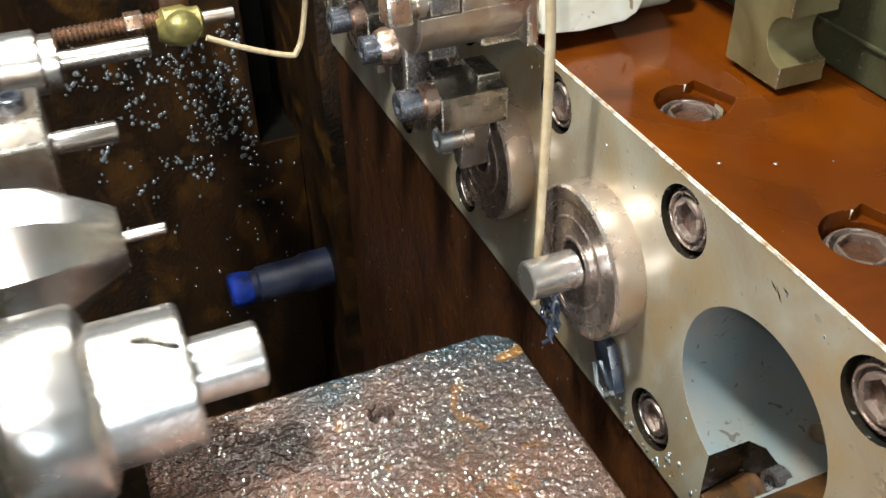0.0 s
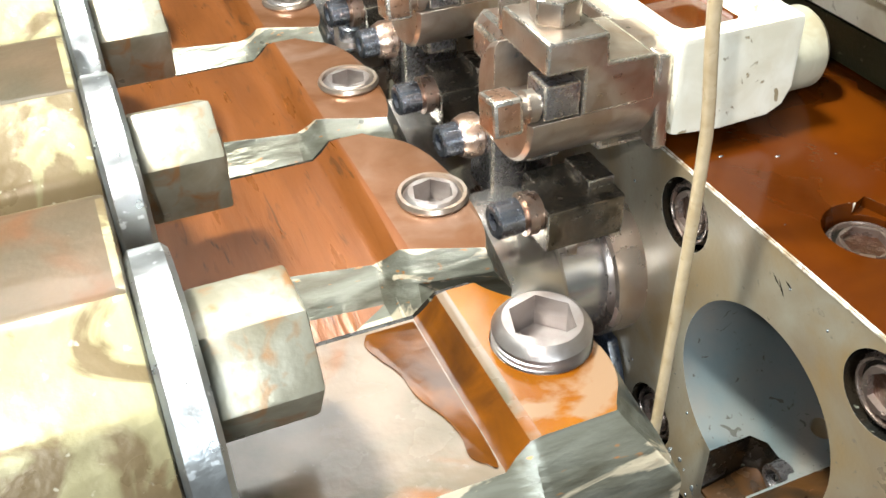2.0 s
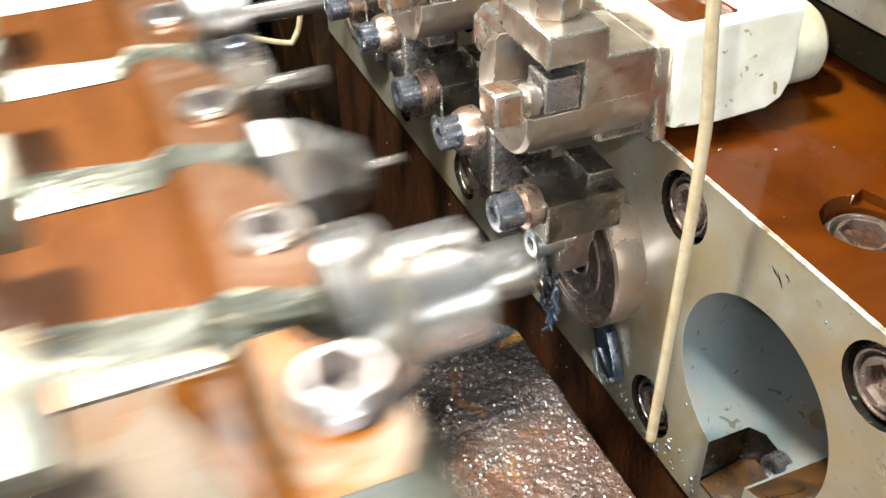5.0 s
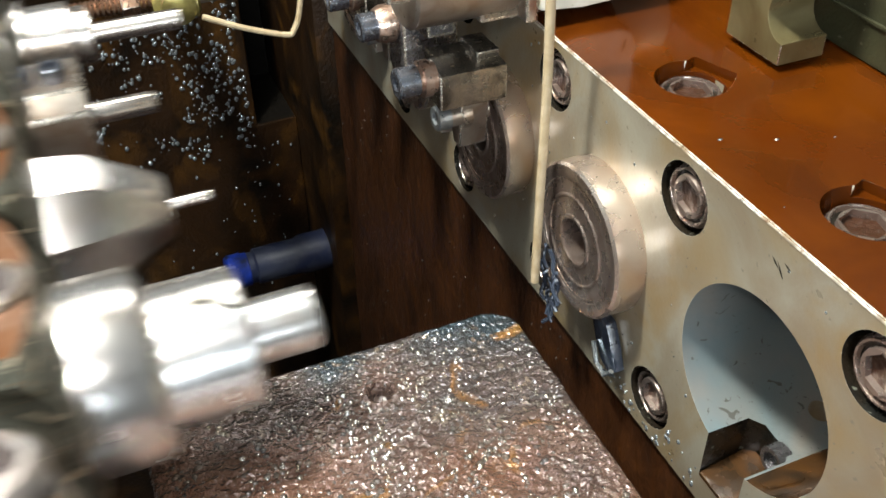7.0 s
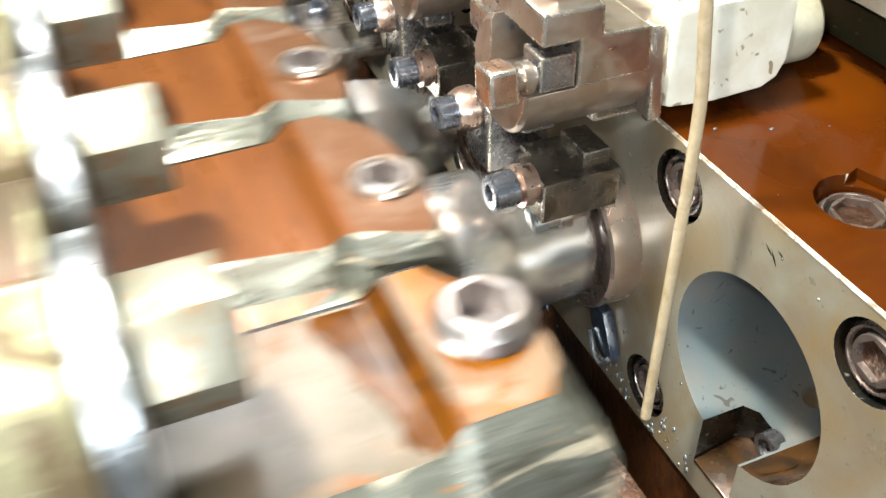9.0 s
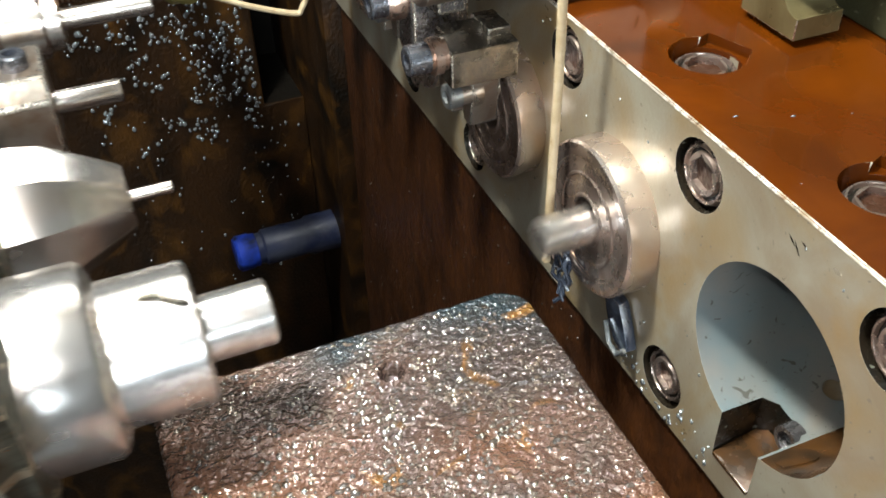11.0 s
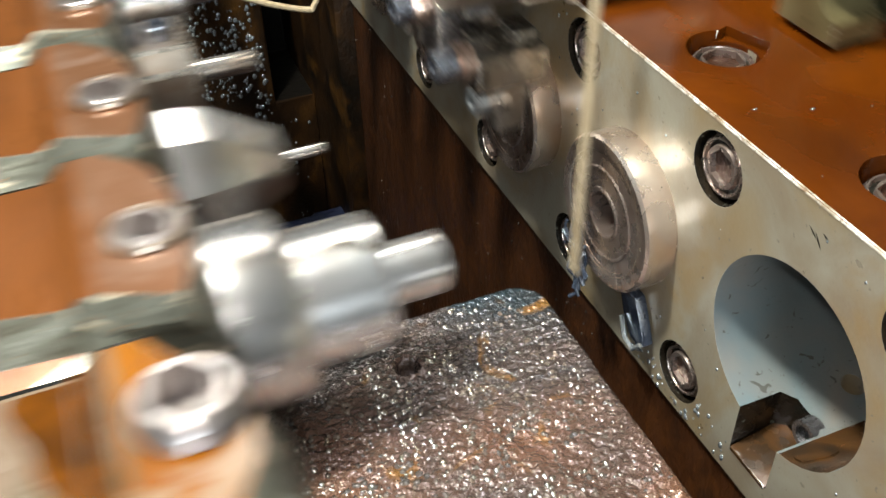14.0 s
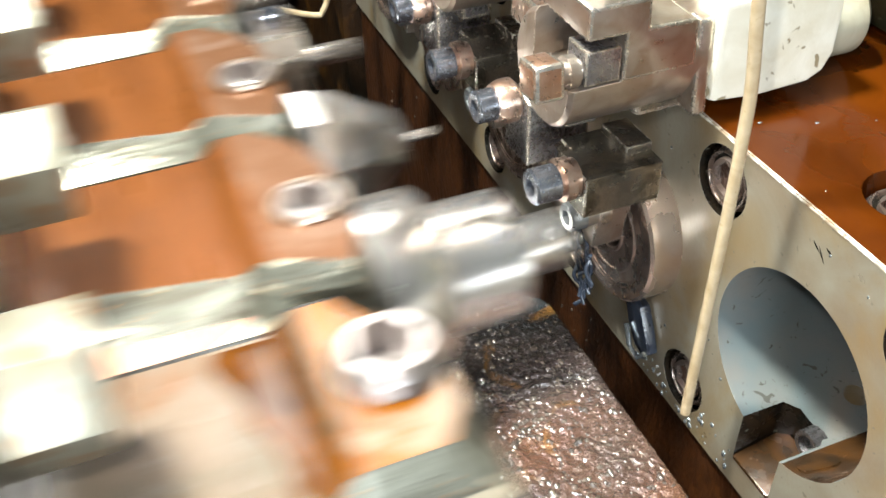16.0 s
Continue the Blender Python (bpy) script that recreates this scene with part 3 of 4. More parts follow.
        length = max((a - b).length for a in corners for b in corners)
        if abs(p.center.x + 0.129) > (0.008 if k >= 0 else 0.020) and abs(p.normal.y) > 0.2 and 0.25 < p.normal.z < 0.97 and p.area < 0.09 * length * length and length > 0.006:
            return 2
        if p.normal.z > 0.93:
            return 3 if p.center.x > -0.124 else 0
        return (0 if k >= 0 else 4) if abs(p.normal.y) < 0.1 and p.normal.z > 0.4 and p.center.x < -0.115 else 1
    dressed(me, [TOOL if k >= 0 else PUDDLED, SCRAPED, EDGE, PAD if k >= 0 else POOLED, POOL], skin)
    block = part("tool_block", me, None, ram, at=(-0.005, 0, 0))
    # dark strip added along the far edge for the shade in the gap
    part("joint", prism([(-0.235, -0.03), (-0.235, deck - 0.0006), (-0.134, deck - 0.0006), (-0.126, top - 0.0012), (nose - 0.040, top - 0.0012), (nose - 0.020, -0.03)], y1 - 0.001, y1 + 0.0024, "y"),
         CAVITY, block, "black strip for the shaded gap beside the block")
    if k < 0:
        shore = curve_points([(-0.1352, -0.0642, 0), (-0.1352, -0.0950, 0), (-0.1352, -0.1268, 0), (-0.1385, -0.1266, 0), (-0.1415, -0.1225, 0), (-0.1408, -0.1150, 0), (-0.1425, -0.1060, 0),
                              (-0.1465, -0.0960, 0), (-0.1478, -0.0850, 0), (-0.1515, -0.0760, 0), (-0.1535, -0.0690, 0), (-0.1515, -0.0642, 0)], 5)
        pool = bmesh.new()
        pool.faces.new([pool.verts.new((p.x, p.y, deck + 0.0002)) for p in shore])
        lifted = bmesh.ops.extrude_face_region(pool, geom=pool.faces[:])["geom"]
        for v in [g for g in lifted if isinstance(g, bmesh.types.BMVert)]:
            v.co.z += 0.0004
        part("oil_pool", soften(pool, 0.0003), POOL, block, "brown oil standing on the deck")
    part("set_screw", SET_SCREW, None, block, "bright socket set screw", Matrix.Translation((sx, sy, top + (0.0045 if k < 0 else -0.0005))) @ Matrix.Scale(size, 4))
    if k >= 0:
        part("collar", lathe([(-0.003, 0.0122), (0.0015, 0.0140), (0.003, 0.0132), (0.003, 0.0118), (-0.003, 0.0112)], "z", 40), STEEL, block, at=Matrix.Translation((sx, sy, top - 0.0005)) @ Matrix.Scale(size, 4))
    # carrier behind it with its clamp disc and nut
    top_z = 0.126
    out = [(k * PITCH - 0.0485, -0.05), (k * PITCH + 0.0485, -0.05), (k * PITCH + 0.0485, top_z - 0.012), (k * PITCH + 0.034, top_z),
           (k * PITCH - 0.008, top_z), (k * PITCH - 0.030, top_z - 0.016), (k * PITCH - 0.0485, top_z - 0.060)]
    shell = prism(out, -0.62, -0.2165, "x", 0.0025)
    bmesh.ops.recalc_face_normals(shell, faces=shell.faces)
    me = bpy.data.meshes.new("mesh")
    shell.to_mesh(me), shell.free()
    part("carrier", dressed(me, [CARRIER, TOPS], lambda p: 1 if p.normal.z > 0.97 else 0), None, ram, "worn yellowed carrier casting with an oily top", (-0.005, 0, 0))
    part("clamp_disc", DISC, None, ram, "thick grey steel washer", (-0.2213, k * PITCH, 0.084))
    part("hex_nut", NUT, None, ram, "oily hexagon nut", Matrix.Translation((-0.1835, k * PITCH, 0.0905)) @ Matrix.Rotation(radians(28 if k < 0 else 4), 4, "X"))
    part("stud", lathe([(-0.03, 0), (-0.03, 0.008), (0.0, 0.008), (0.0015, 0.007), (0.0015, 0)], "x", 24, k * PITCH, 0.0905, -0.1835), STEEL, ram)


for row in STATIONS:
    build_station(*row)


def build_punches():
    p = part("punch", lathe([(-0.235, 0), (-0.235, 0.036), (-0.090, 0.038), (-0.066, 0.038), (-0.0635, 0.0365), (-0.0625, 0.0335), (-0.0605, 0.0285), (-0.029, 0.0283), (-0.0272, 0.0265), (-0.0272, 0)], "x", 72),
             BRIGHT, ram, "stepped polished punch holder")
    part("pin", lathe([(-0.03, 0), (-0.03, 0.0134), (-0.0012, 0.0134), (0.0, 0.0122), (0.0, 0)], "x", 48), BRIGHT, p)
    part("wire_tag", tube([(-0.046, -0.006, 0.0284), (-0.040, -0.008, 0.0292), (-0.034, -0.012, 0.0275), (-0.030, -0.013, 0.0262)], 0.0009, 8), DARK, p)
    p = part("punch", lathe([(-0.235, 0), (-0.235, 0.036), (-0.092, 0.036), (-0.080, 0.0345), (-0.070, 0.0325), (-0.041, 0.0165), (-0.0392, 0.0150), (-0.0392, 0)], "x", 9, 0.1),
             BRIGHT, ram, "faceted tapered punch holder")
    part("pin", lathe([(-0.045, 0), (-0.045, 0.0030), (-0.0206, 0.0030), (-0.0198, 0.0024), (-0.0198, 0)], "x", 24, 0.1), BRIGHT, p)
    p = part("punch", soften(prism([(0.2 + a, b) for a, b in ((-0.028, -0.022), (0.028, -0.022), (0.028, 0.014), (0.018, 0.026), (-0.018, 0.026), (-0.028, 0.016))], -0.235, -0.062, "x"), 0.002),
             STEEL, ram, "chamfered block punch holder with two screws")
    part("pin", lathe([(-0.07, 0), (-0.07, 0.0062), (-0.029, 0.0062), (-0.028, 0.0055), (-0.028, 0)], "x", 24, 0.2), BRIGHT, p)
    for x in (-0.075, -0.092):
        part("cap_screw", SMALL_SCREW, None, p, at=(x, 0.2 - 0.004, 0.034))
    p = part("punch", lathe([(-0.235, 0), (-0.235, 0.030), (-0.110, 0.030), (-0.108, 0.026), (-0.085, 0.026), (-0.083, 0.022), (-0.060, 0.022), (-0.058, 0.018), (-0.05, 0.018), (-0.048, 0.010), (-0.048, 0)], "x", 40, 0.3),
             BRIGHT, ram, "stepped slim punch holder")
    part("pin", lathe([(-0.055, 0), (-0.055, 0.0065), (0.004, 0.0065), (0.005, 0.0055), (0.005, 0)], "x", 24, 0.3), BRIGHT, p)


build_punches()


# ---- transfer unit, at its front stop ----
transfer = thing("transfer_unit", "shuttling transfer unit with gripper fingers and white arm", "transfer unit")


def build_arm():
    bm = prism([(-0.0035, 0.0790), (0.018, 0.0768), (0.040, 0.0776), (0.0465, 0.0810), (0.0497, 0.0880), (0.0490, 0.1170), (-0.0035, 0.1170)], -0.039, 0.035, "y")
    cut = prism([(0.002, -0.030), (0.028, -0.030), (0.034, -0.022), (0.034, 0.008), (0.002, 0.008)], 0.1105, 0.15, "z", 0.004)
    me = dressed(carve(bm, [cut], 0.003), [CREAM, OIL], lambda p: 1 if p.normal.z > 0.6 and 0.09 < p.center.z < 0.1155 else 0)
    arm = part("arm", me, None, transfer, "chipped cream painted arm with an oily pocket")
    part("skirt", prism([(-0.038, 0.0745), (-0.010, 0.0745), (0.02, 0.083), (0.02, 0.111), (-0.035, 0.111)], -0.0095, -0.0036, "x", 0.0012), STEEL, arm)
    part("shaft", lathe([(0.045, 0), (0.045, 0.0165), (0.074, 0.0165), (0.077, 0.014), (0.077, 0)], "x", 40, -0.012, 0.0876), GREYED, transfer, "thick grimy cream shaft stub")
    part("slide", box(0.066, 0.0895, 0.045, 0.080, 0.0712, 0.150, 0.003), SLIDE, transfer, "oily steel slide block")
    part("bridge", box(0.02, 0.10, 0.030, 0.048, 0.086, 0.110, 0.003), DARK, transfer)
    part("slide_plate", box(0.090, 0.1015, -0.045, 0.11, 0.097, 0.17, 0.002), CREAM, transfer, "cream painted slide plate")


def build_hook():
    # slotted follower block on the slide
    bm = prism([(-0.113, 0.0735), (-0.079, 0.0735), (-0.079, 0.150), (-0.113, 0.150)], 0.066, 0.089, "x")
    slot = lathe([(-0.05, 0), (-0.05, 0.0105), (0.05, 0.0105), (0.05, 0)], "x", 40, -0.1125, 0.0935, 0.09)
    part("hook", edged(carve(bm, [slot], 0.0018), SLIDE), None, transfer, "slotted oil-browned steel follower block")
    part("rail", box(0.067, 0.0885, -0.080, 0.047, 0.122, 0.148, 0.002), DARK, transfer)


def build_holder():
    barrel = lathe([(-0.0600, 0), (-0.0600, 0.0195), (-0.0585, 0.0212), (-0.0118, 0.0212), (-0.0103, 0.0200), (-0.0030, 0.0200), (-0.0030, 0)], "x", 56, -0.0165, 0.0950)
    h = part("holder", edged(carve(barrel, [box(-0.0620, -0.0405, -0.05, -0.0100, 0.0962, 0.13, 0), box(-0.0315, 0.0, -0.05, 0.03, 0.1134, 0.13, 0)], 0.0009), STEEL), None, transfer,
             "round steel tool holder")
    outline = [(-0.0548, 0.1136), (-0.0405, 0.1136), (-0.0405, 0.0962), (-0.0115, 0.0962), (-0.0128, 0.1138), (-0.0314, 0.1144), (-0.0320, 0.1252), (-0.0548, 0.1252)]
    b = part("clamp_block", prism(outline, -0.0380, -0.0040, "y", 0.0012), STEEL, h, "stepped grey steel clamp block")
    part("rear_clamp", prism([(-0.052, 0.094), (-0.026, 0.094), (-0.026, 0.108), (-0.029, 0.111), (-0.048, 0.111), (-0.052, 0.106)], -0.0035, 0.026, "y", 0.0015), WARM, h)
    part("rear_nut", soften(prism(ring_points(0.0085, 6, 0.1), 0.111, 0.126, "z"), 0.0008), BRIGHT, h, at=(-0.042, 0.008, 0))
    part("key", box(-0.0545, -0.0410, -0.0372, -0.024, 0.0966, 0.1095, 0.0008), SCREW, h)
    part("hex_nut", soften(prism(ring_points(0.0090, 6, 0.3), 0.1252, 0.1340, "z"), 0.0008), STEEL, b, at=(-0.0435, -0.021, 0))
    rings = [(0.134, 0), (0.134, 0.0050)] + [(0.134 + 0.0011 * i, 0.0042 + 0.0009 * (i % 2)) for i in range(1, 19)]
    part("stud", lathe(rings + [(0.156, 0)], "z", 20, -0.021, 0, -0.0435), DISCS, b, "threaded stud")
    return h


FINGER_SCREW = SMALL_SCREW
LOWER_SCREW = cap_screw_mesh(0.0062, 0.007, 0.0034, DISCS)


def build_fingers(k):
    """A near and a far gripper finger over a station."""
    y = k * PITCH
    near = part("finger", edged(carve(prism([(-0.0355, 0.0385), (-0.010, 0.0385), (-0.004, 0.044), (-0.006, 0.0560), (-0.0355, 0.0560)], -0.0495, -0.0165, "x"),
                                        [box(-0.06, -0.045, -0.014, 0.0, 0.03, 0.07, 0)], 0.0009), DARK), None, transfer, "black steel gripper finger", (0, y, 0))
    part("collar", lathe([(-0.0585, 0), (-0.0585, 0.0062), (-0.0555, 0.0062), (-0.0555, 0.0085), (-0.0515, 0.0085), (-0.0515, 0.0075), (-0.049, 0.0075), (-0.049, 0)], "x", 32, -0.026, 0.0520), WARM, near)
    part("tab", box(-0.028, -0.0166, -0.027, -0.008, 0.0555, 0.0595, 0.0006), DARK, near)
    part("cap_screw", FINGER_SCREW, None, near, at=Matrix.Translation((-0.0672, -0.026, 0.0520)) @ ALONG_X)
    part("tip", prism([(-0.020, 0.040), (-0.008, 0.040), (-0.006, 0.012), (-0.009, 0.004), (-0.016, 0.004), (-0.018, 0.020)], -0.032, -0.0175, "x", 0.0008), STEEL, near)
    part("lower_collar", lathe([(-0.0365, 0), (-0.0365, 0.0058), (-0.031, 0.0058), (-0.031, 0.0074), (-0.0262, 0.0074), (-0.0262, 0.005), (-0.0166, 0.005), (-0.0166, 0)], "x", 28, -0.013, 0.0215), STEEL, near)
    part("lower_screw", LOWER_SCREW, None, near, at=Matrix.Translation((-0.0435, -0.013, 0.0215)) @ ALONG_X)
    part("tip_plate", prism([(-0.016, 0.012), (0.006, 0.020), (0.010, 0.040), (-0.004, 0.042), (-0.010, 0.036)], -0.0235, -0.0172, "x", 0.0008), DARK, near)
    far = part("finger", prism([(0.020, 0.026), (0.042, 0.026), (0.042, 0.052), (0.030, 0.060), (0.020, 0.056)], -0.0455, -0.0165, "x", 0.0012), SCREW, transfer,
               "grey steel gripper finger", (0, y, 0))
    part("collar", lathe([(-0.0555, 0), (-0.0555, 0.0080), (-0.052, 0.0095), (-0.047, 0.0095), (-0.045, 0.0075), (-0.045, 0)], "x", 32, 0.033, 0.0525), WARM, far)
    part("cap_screw", FINGER_SCREW, None, far, at=Matrix.Translation((-0.0640, 0.033, 0.0525)) @ ALONG_X)
    part("tip", prism([(0.021, 0.030), (0.034, 0.030), (0.026, 0.0), (0.011, -0.004), (0.011, 0.006)], -0.030, -0.0175, "x", 0.0008), STEEL, far)
    # lever and square-headed adjuster above
    lever = part("lever", prism([(-0.008, 0.061), (0.026, 0.056), (0.030, 0.090), (0.010, 0.112), (-0.004, 0.108)], -0.044, -0.030, "x", 0.0015), SCREW, transfer, at=(0, y, 0))
    part("adjuster", soften(prism(ring_points(0.0092, 4, radians(38)), -0.0735, -0.0625, "x"), 0.0015), COPPER, lever, "square-headed coppery adjusting screw", at=(0, -0.0320, 0.1010))
    part("adjuster_shank", lathe([(-0.064, 0), (-0.064, 0.0042), (-0.0595, 0.0042), (-0.0595, 0.0058), (-0.0560, 0.0058), (-0.0560, 0.0040), (-0.044, 0.0040), (-0.044, 0)], "x", 20, -0.0320, 0.1010), STEEL, lever)


build_arm()
build_hook()
holder = build_holder()
for k in range(0, 3):
    build_fingers(k)
for k in (1, 2):
    # the next holders along the row
    copy = holder.copy()
    scene.collection.objects.link(copy)
    copy.location.y += PITCH * k
    for child in holder.children:
        c = child.copy()
        scene.collection.objects.link(c)
        c.parent = copy
part("cross_beam", box(-0.028, 0.012, -0.030, 0.30, 0.0745, 0.084, 0.002), DARK, transfer)
part("oil_tube", tube(curve_points([(-0.030, -0.076, 0.300), (-0.027, -0.079, 0.200), (-0.027, -0.080, 0.152), (-0.0225, -0.080, 0.115), (-0.0215, -0.080, 0.098), (-0.0210, -0.080, 0.065), (-0.0212, -0.080, 0.020), (-0.0213, -0.080, -0.036)], 8), 0.0021, 14),
     NYLON, transfer, "aged beige nylon oil tube")

# ---- oil nozzle above the far stations ----
nozzle = thing("oil_nozzle", "dirty brass oil nozzle with a bent wire pipe", "oil nozzle")
part("valve", lathe([(-0.016, 0), (-0.016, 0.009), (-0.010, 0.0135), (0.004, 0.0135), (0.008, 0.011), (0.014, 0.011), (0.016, 0.008), (0.016, 0)], "x", 24, 0.365, -0.018, -0.122), BRASS, nozzle)
part("valve_cap", lathe([(0.0, 0.012), (-0.006, 0.012), (-0.008, 0.009), (-0.008, 0)], "y", 24, 0.352, -0.014, -0.122), BRASS, nozzle)
part("outlet", lathe([(0.0, 0), (0.0, 0.0045), (0.022, 0.0045), (0.022, 0)], "x", 16, 0.365, -0.016, -0.106), STEEL, nozzle)
part("pipe", tube(curve_points([(-0.108, 0.345, -0.022), (-0.080, 0.345, -0.036), (-0.052, 0.345, -0.0465), (-0.046, 0.345, -0.044), (-0.040, 0.345, -0.028), (-0.030, 0.345, 0.03)], 6), 0.0021, 8), NYLON, nozzle)
part("thread", lathe([(-0.205 + 0.0017 * i, 0.0052 + 0.0012 * (i % 2)) for i in range(42)] + [(-0.134, 0.0052), (-0.134, 0)], "x", 16, 0.365, -0.012), COPPER, nozzle)
part("nut", soften(prism(ring_points(0.009, 6), -0.158, -0.146, "x"), 0.0006), COPPER, nozzle, at=(0, 0.365, -0.012))
part("post", box(-0.132, -0.112, 0.375, 0.5205, -0.030, 0.0, 0.001), SUMP, nozzle)


# ---- oil drops on the back wall ----
def beads(name, spots, mat, label, category, level=1):
    """Many small drops in one mesh: (place, half sizes)."""
    seed = bmesh.new()
    bmesh.ops.create_icosphere(seed, subdivisions=level, radius=1)
    seed.verts.ensure_lookup_table()
    ball, tris = [v.co.copy() for v in seed.verts], [[v.index for v in f.verts] for f in seed.faces]
    seed.free()
    verts, faces = [], []
    for (x, y, z), (a, b, c) in spots:
        n = len(verts)
        verts += [(x + p.x * a, y + p.y * b, z + p.z * c) for p in ball]
        faces += [[n + k for k in f] for f in tris]
    me = bpy.data.meshes.new("mesh")
    me.from_pydata(verts, [], faces)
    me.polygons.foreach_set("use_smooth", [True] * len(me.polygons))
    me.materials.append(mat)
    return tagged(new(name, me), label, category, "", "stuff")


def build_drops():
    rng, spots = random.Random(5), []
    for _ in range(1050):
        x, z = rng.uniform(-0.215, -0.055), rng.uniform(-0.245, -0.085)
        thin = 0.35 * (x < -0.12) + 0.25 * (z < -0.2)
        if noise.noise(Vector((x * 30, z * 30, 2))) < -0.28 + thin * 0.6 or rng.random() < thin:
            continue
        r = rng.choice((0.0007, 0.0009, 0.0012, 0.0017, 0.0021))
        spots.append(((x, 0.5196, z), (r, r * 0.4, r * rng.uniform(1, 1.4))))
    for _ in range(80):
        x, z = rng.uniform(-0.21, -0.02), rng.uniform(-0.42, -0.20)
        r = rng.choice((0.0007, 0.0010, 0.0014))
        spots.append(((x, 0.5197, z), (r, r * 0.6, r * rng.uniform(1, 1.8))))
    beads("oil_drops", spots, GLOB, "glistening oil drops clinging to the back wall", "oil drops", 2)
    spots = []
    for _ in range(300):
        y, z = rng.uniform(0.02, 0.415), rng.uniform(-0.40, -0.085)
        r = rng.choice((0.0003, 0.0004, 0.0006))
        spots.append(((0.0028, y, z), (r * 0.6, r, r * rng.uniform(1, 2.4))))
    beads("oil_drops", spots, BEAD, "fine oil drops running down the frame wall", "oil drops")


def build_bed_drops():
    rng, spots = random.Random(9), []
    for _ in range(5200):
        x, y = rng.uniform(-0.205, -0.034), rng.uniform(-0.17, 0.026)
        if noise.noise(Vector((x * 40, y * 40, 7))) < -0.12 or math.hypot(x + 0.108, y + 0.001) < 0.006 or (x > -0.05 and y > 0.012) or (x < -0.19 and y > 0.012):
            continue
        r = rng.choice((0.0004, 0.0005, 0.0007, 0.0009, 0.0013))
        z = -0.0554 - (0.0012 if y < -0.03 and x + 0.6 * y + 0.115 > 0 else 0)
        spots.append(((x, y, z), (r * rng.uniform(1, 1.7), r * rng.uniform(1, 1.7), r * 0.6)))
    beads("oil_beads", spots, BEAD, "small glistening oil beads lying on the bed block", "oil beads")
    spots = []
    for _ in range(5200):
        x, y = rng.uniform(-0.204, -0.034), rng.uniform(-0.17, 0.026)
        # flakes crowd along the diagonal band where the wet bed glints
        band = ((x + 0.120) * 0.75 - (y + 0.02) * 0.66) / 0.028
        if rng.random() > 0.30 + 0.70 * math.exp(-band * band) or math.hypot(x + 0.108, y + 0.001) < 0.006:
            continue
        if noise.noise(Vector((x * 45, y * 45, 3))) < -0.05 or (x > -0.05 and y > 0.012) or (x < -0.19 and y > 0.012):
            continue
        r = rng.choice((0.0003, 0.0004, 0.0006, 0.0008, 0.0012))
        z = -0.0552 - (0.0012 if y < -0.03 and x + 0.6 * y + 0.115 > 0 else 0)
        spots.append(((x, y, z), (r * rng.uniform(1, 1.7), r * rng.uniform(1, 1.7), r * rng.uniform(0.4, 0.8))))
    beads("swarf", spots, FLAKE, "fine bright metal swarf set for the glints of the oily bed", "swarf")
    spots = []
    for _ in range(90):
        r = rng.choice((0.0003, 0.0004, 0.0006, 0.0008))
        if rng.random() < 0.06:
            spots.append(((rng.uniform(0.004, 0.10), rng.uniform(-0.16, 0.06), 0.0703), (r * rng.uniform(1, 2.5), r, r * 0.6)))
            continue
        y, z = rng.uniform(-0.16, 0.12), rng.uniform(-0.072, 0.066)
        near = min(math.hypot(y - a, z - b) for a in (-0.15, -0.05, 0.05) for b in (0.0512, -0.0565))
        if math.hypot(y + 0.1035, z) < 0.044 or -0.116 < y < -0.086 and z < 0 or near < 0.017 or min(math.hypot(y, z), math.hypot(y - 0.1, z)) < 0.037:
            continue
        spots.append(((0.0, y, z), (r * 0.6, r, r * rng.uniform(1, 1.6))))
    for _ in range(70):
        y, z, r = rng.uniform(-0.088, -0.012), rng.uniform(-0.077, -0.060), rng.choice((0.0006, 0.0009, 0.0013))
        if math.hypot(y + 0.05, z + 0.0565) > 0.017:
            spots.append(((0.0, y, z), (r * 0.6, r, r * rng.uniform(1, 1.8))))
    beads("oil_beads", spots, GLOB, "scattered tiny oil drops clinging to the die block", "oil beads")


build_drops()
build_bed_drops()

# ---- slugs that leave the first die ----
SLUG = mesh_of(lathe([(-0.012, 0), (-0.012, 0.0078), (-0.0112, 0.0088), (0.0112, 0.0088), (0.012, 0.0078), (0.012, 0)], "x", 32), BRIGHT)
slugs = []
for n in range(5):
    slug = new("slug", SLUG)
    slugs.append(tagged(slug, "short bright formed steel slug leaving the die", "slug", "formed slugs"))

# ---- drip lip below the first die ----
lip = thing("drip_lip", "small oily steel lip below the die", "drip lip")
part("plate", prism([(-0.006, -0.036), (-0.012, -0.050), (-0.019, -0.059), (-0.026, -0.061), (-0.031, -0.057), (-0.027, -0.048), (-0.020, -0.036)], -0.006, -0.0005, "x", 0.001), STRAND, lip)

part("edge", tube([(-0.007, -0.030, -0.056), (-0.008, -0.026, -0.0615), (-0.008, -0.019, -0.0600), (-0.007, -0.013, -0.0515)], 0.0012, 8), GLOB, lip)


def build_strands():
    strands = thing("oil_strands", "ragged blue-grey oil strands with chips hanging on the die", "oil strands")
    rng = random.Random(11)
    for i in range(8):
        y, z = rng.uniform(0.001, 0.027), rng.uniform(-0.030, -0.004)
        n = rng.randint(4, 7)
        pts = [(-0.0150 - rng.uniform(0, 0.004), y + rng.uniform(-0.0035, 0.0035) - 0.0012 * j, z - 0.0048 * j) for j in range(n)]
        part("strand", tube(curve_points(pts, 3), rng.uniform(0.0007, 0.0017), 8), STRAND, strands)


build_strands()

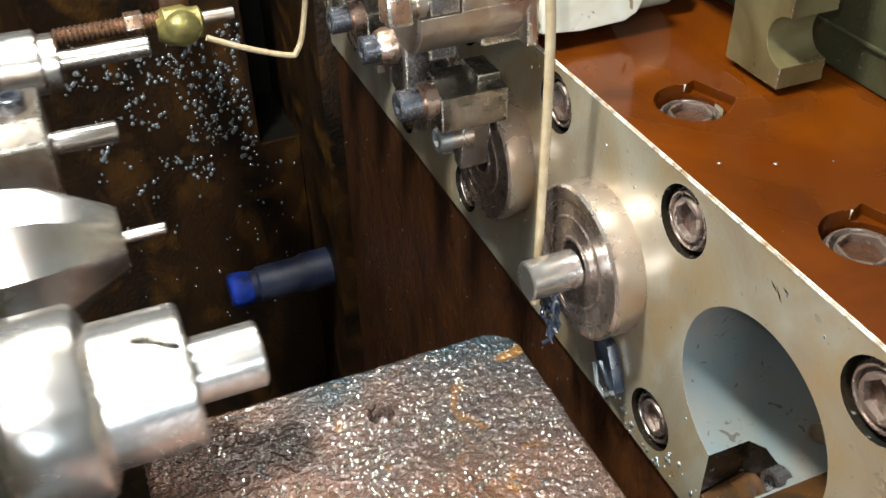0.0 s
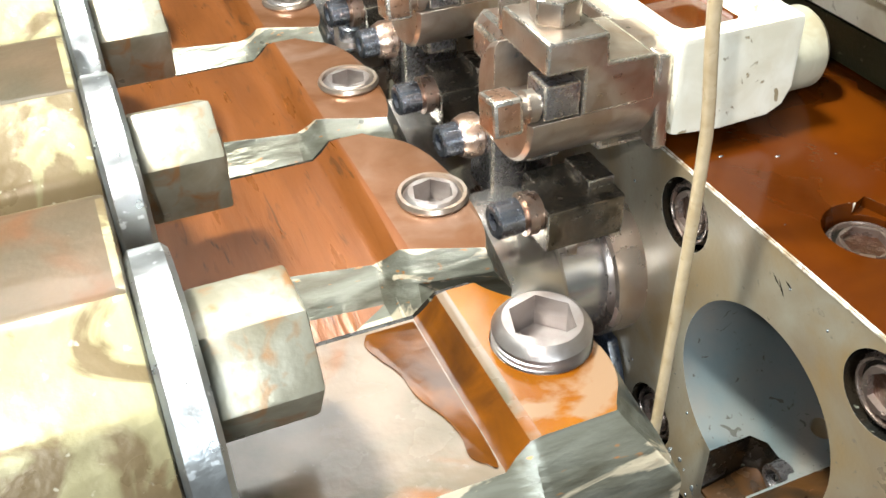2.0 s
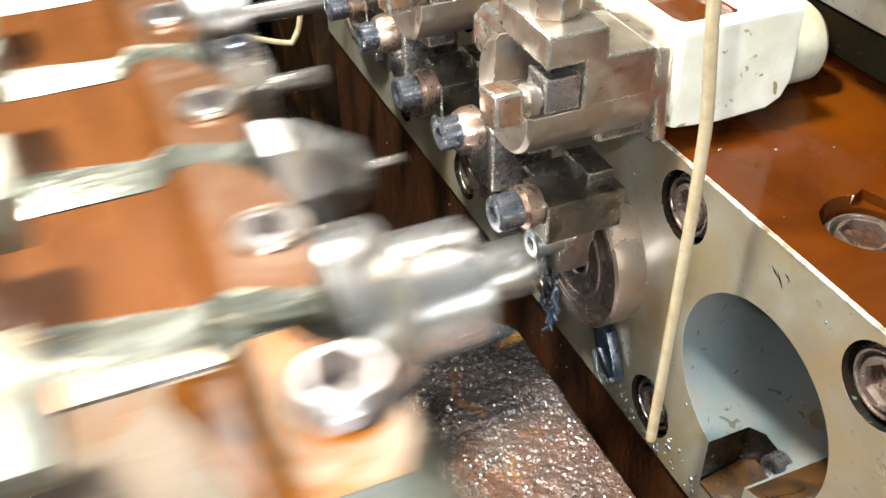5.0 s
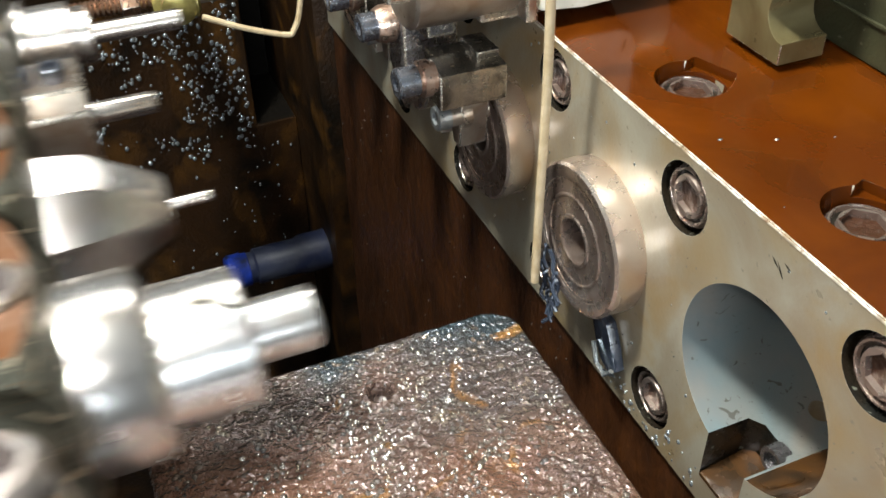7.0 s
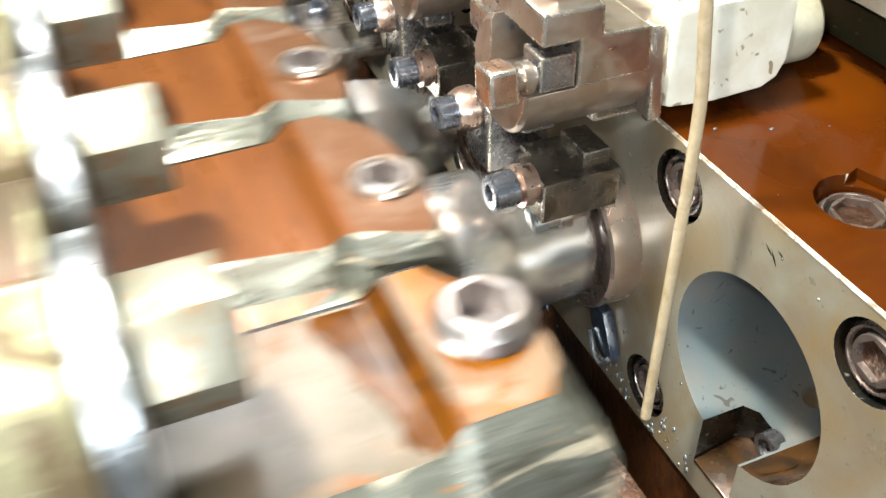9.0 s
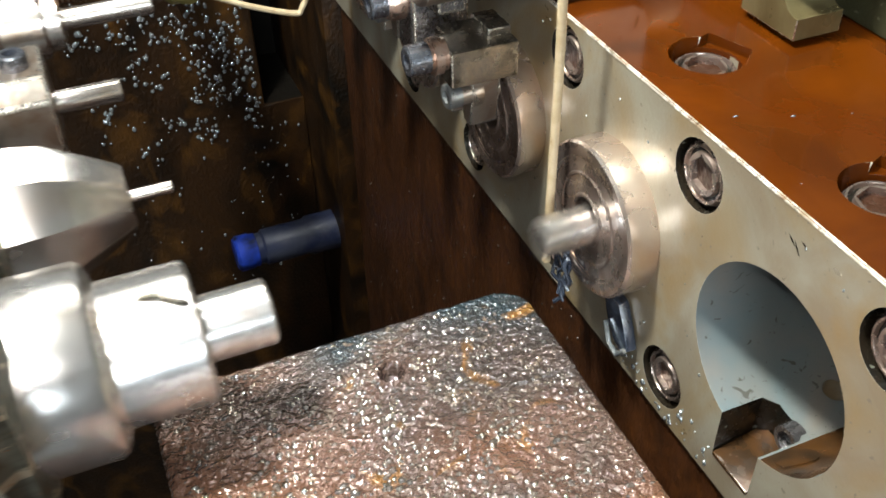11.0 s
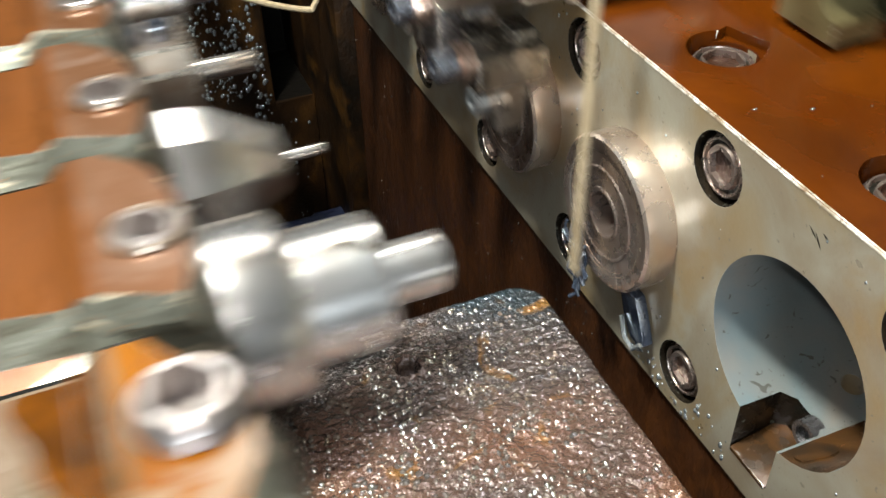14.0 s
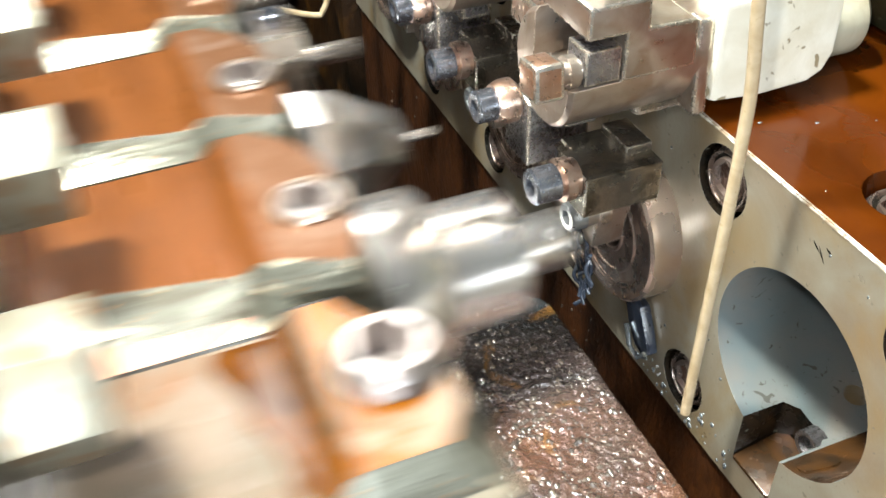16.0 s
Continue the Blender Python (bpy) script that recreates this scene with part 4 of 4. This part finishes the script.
# ---- workshop round the press ----
setting("floor", box(-4, 4, -4, 4, -1.1, -1.0, 0), PLASTER, "grey workshop floor")
setting("ceiling", box(-4, 4, -4, 4, 2.6, 2.7, 0), PLASTER, "pale workshop ceiling")
setting("wall_north", box(-4, 4, 4, 4.1, -1.0, 2.6, 0), PLASTER, "plain workshop wall")
setting("wall_south", box(-4, 4, -4.1, -4, -1.0, 2.6, 0), PLASTER, "plain workshop wall")
setting("wall_east", box(4, 4.1, -4, 4, -1.0, 2.6, 0), PLASTER, "plain workshop wall")
setting("wall_west", box(-4.1, -4, -4, 4, -1.0, 2.6, 0), PLASTER, "plain workshop wall")
setting("press_frame", box(-0.60, 0.24, -0.60, 0.56, -1.0, -0.861, 0.01), OLIVE, "olive painted press frame")


# ---- movement ----
def motions():
    steps = [i * 0.125 for i in range(129)]
    walk(ram, [(t, pose(ram_x(t), 0, 0)) for t in steps])
    steps = [i * 0.1 for i in range(161)]
    walk(transfer, [(t, pose(0, shuttle_y(t), 0)) for t in steps])
    fall = [(-0.30, 0.0, 0.0, 0.0, 0), (-0.12, -0.014, 0, 0, 0), (0.0, -0.027, -0.002, -0.001, 0), (0.12, -0.031, -0.003, -0.006, -8), (0.20, -0.036, -0.004, -0.016, -25),
            (0.25, -0.042, -0.010, -0.030, -55), (0.30, -0.050, -0.022, -0.041, -70), (0.37, -0.060, -0.043, -0.039, -60), (0.435, -0.070, -0.057, -0.042, -50),
            (0.535, -0.083, -0.080, -0.043, -30), (0.70, -0.10, -0.13, -0.044, -20), (0.90, -0.11, -0.215, -0.044, -10), (1.05, -0.11, -0.265, -0.08, 0), (1.45, -0.11, -0.30, -0.791, 0)]
    for n, slug in enumerate(slugs):
        start = n * CYCLE
        rows = [] if n == 0 else [(0.0, pose(0.020 + 0.035 * n, 0, 0)), (start - 0.40, pose(0.020 + 0.035 * n, 0, 0))]
        for c, x, y, z, tilt in fall:
            if n == 0 and c < 0:
                continue
            if c == -0.30:
                x = 0.014
            if c > 1.2:
                x, y = x - 0.03 * n, y - 0.03 * n
            if start + c < 15.99:
                rows.append((start + c, pose(x, y, z, 0, tilt, 0)))
        rows.append((16.0, rows[-1][1]))
        walk(slug, rows)


motions()
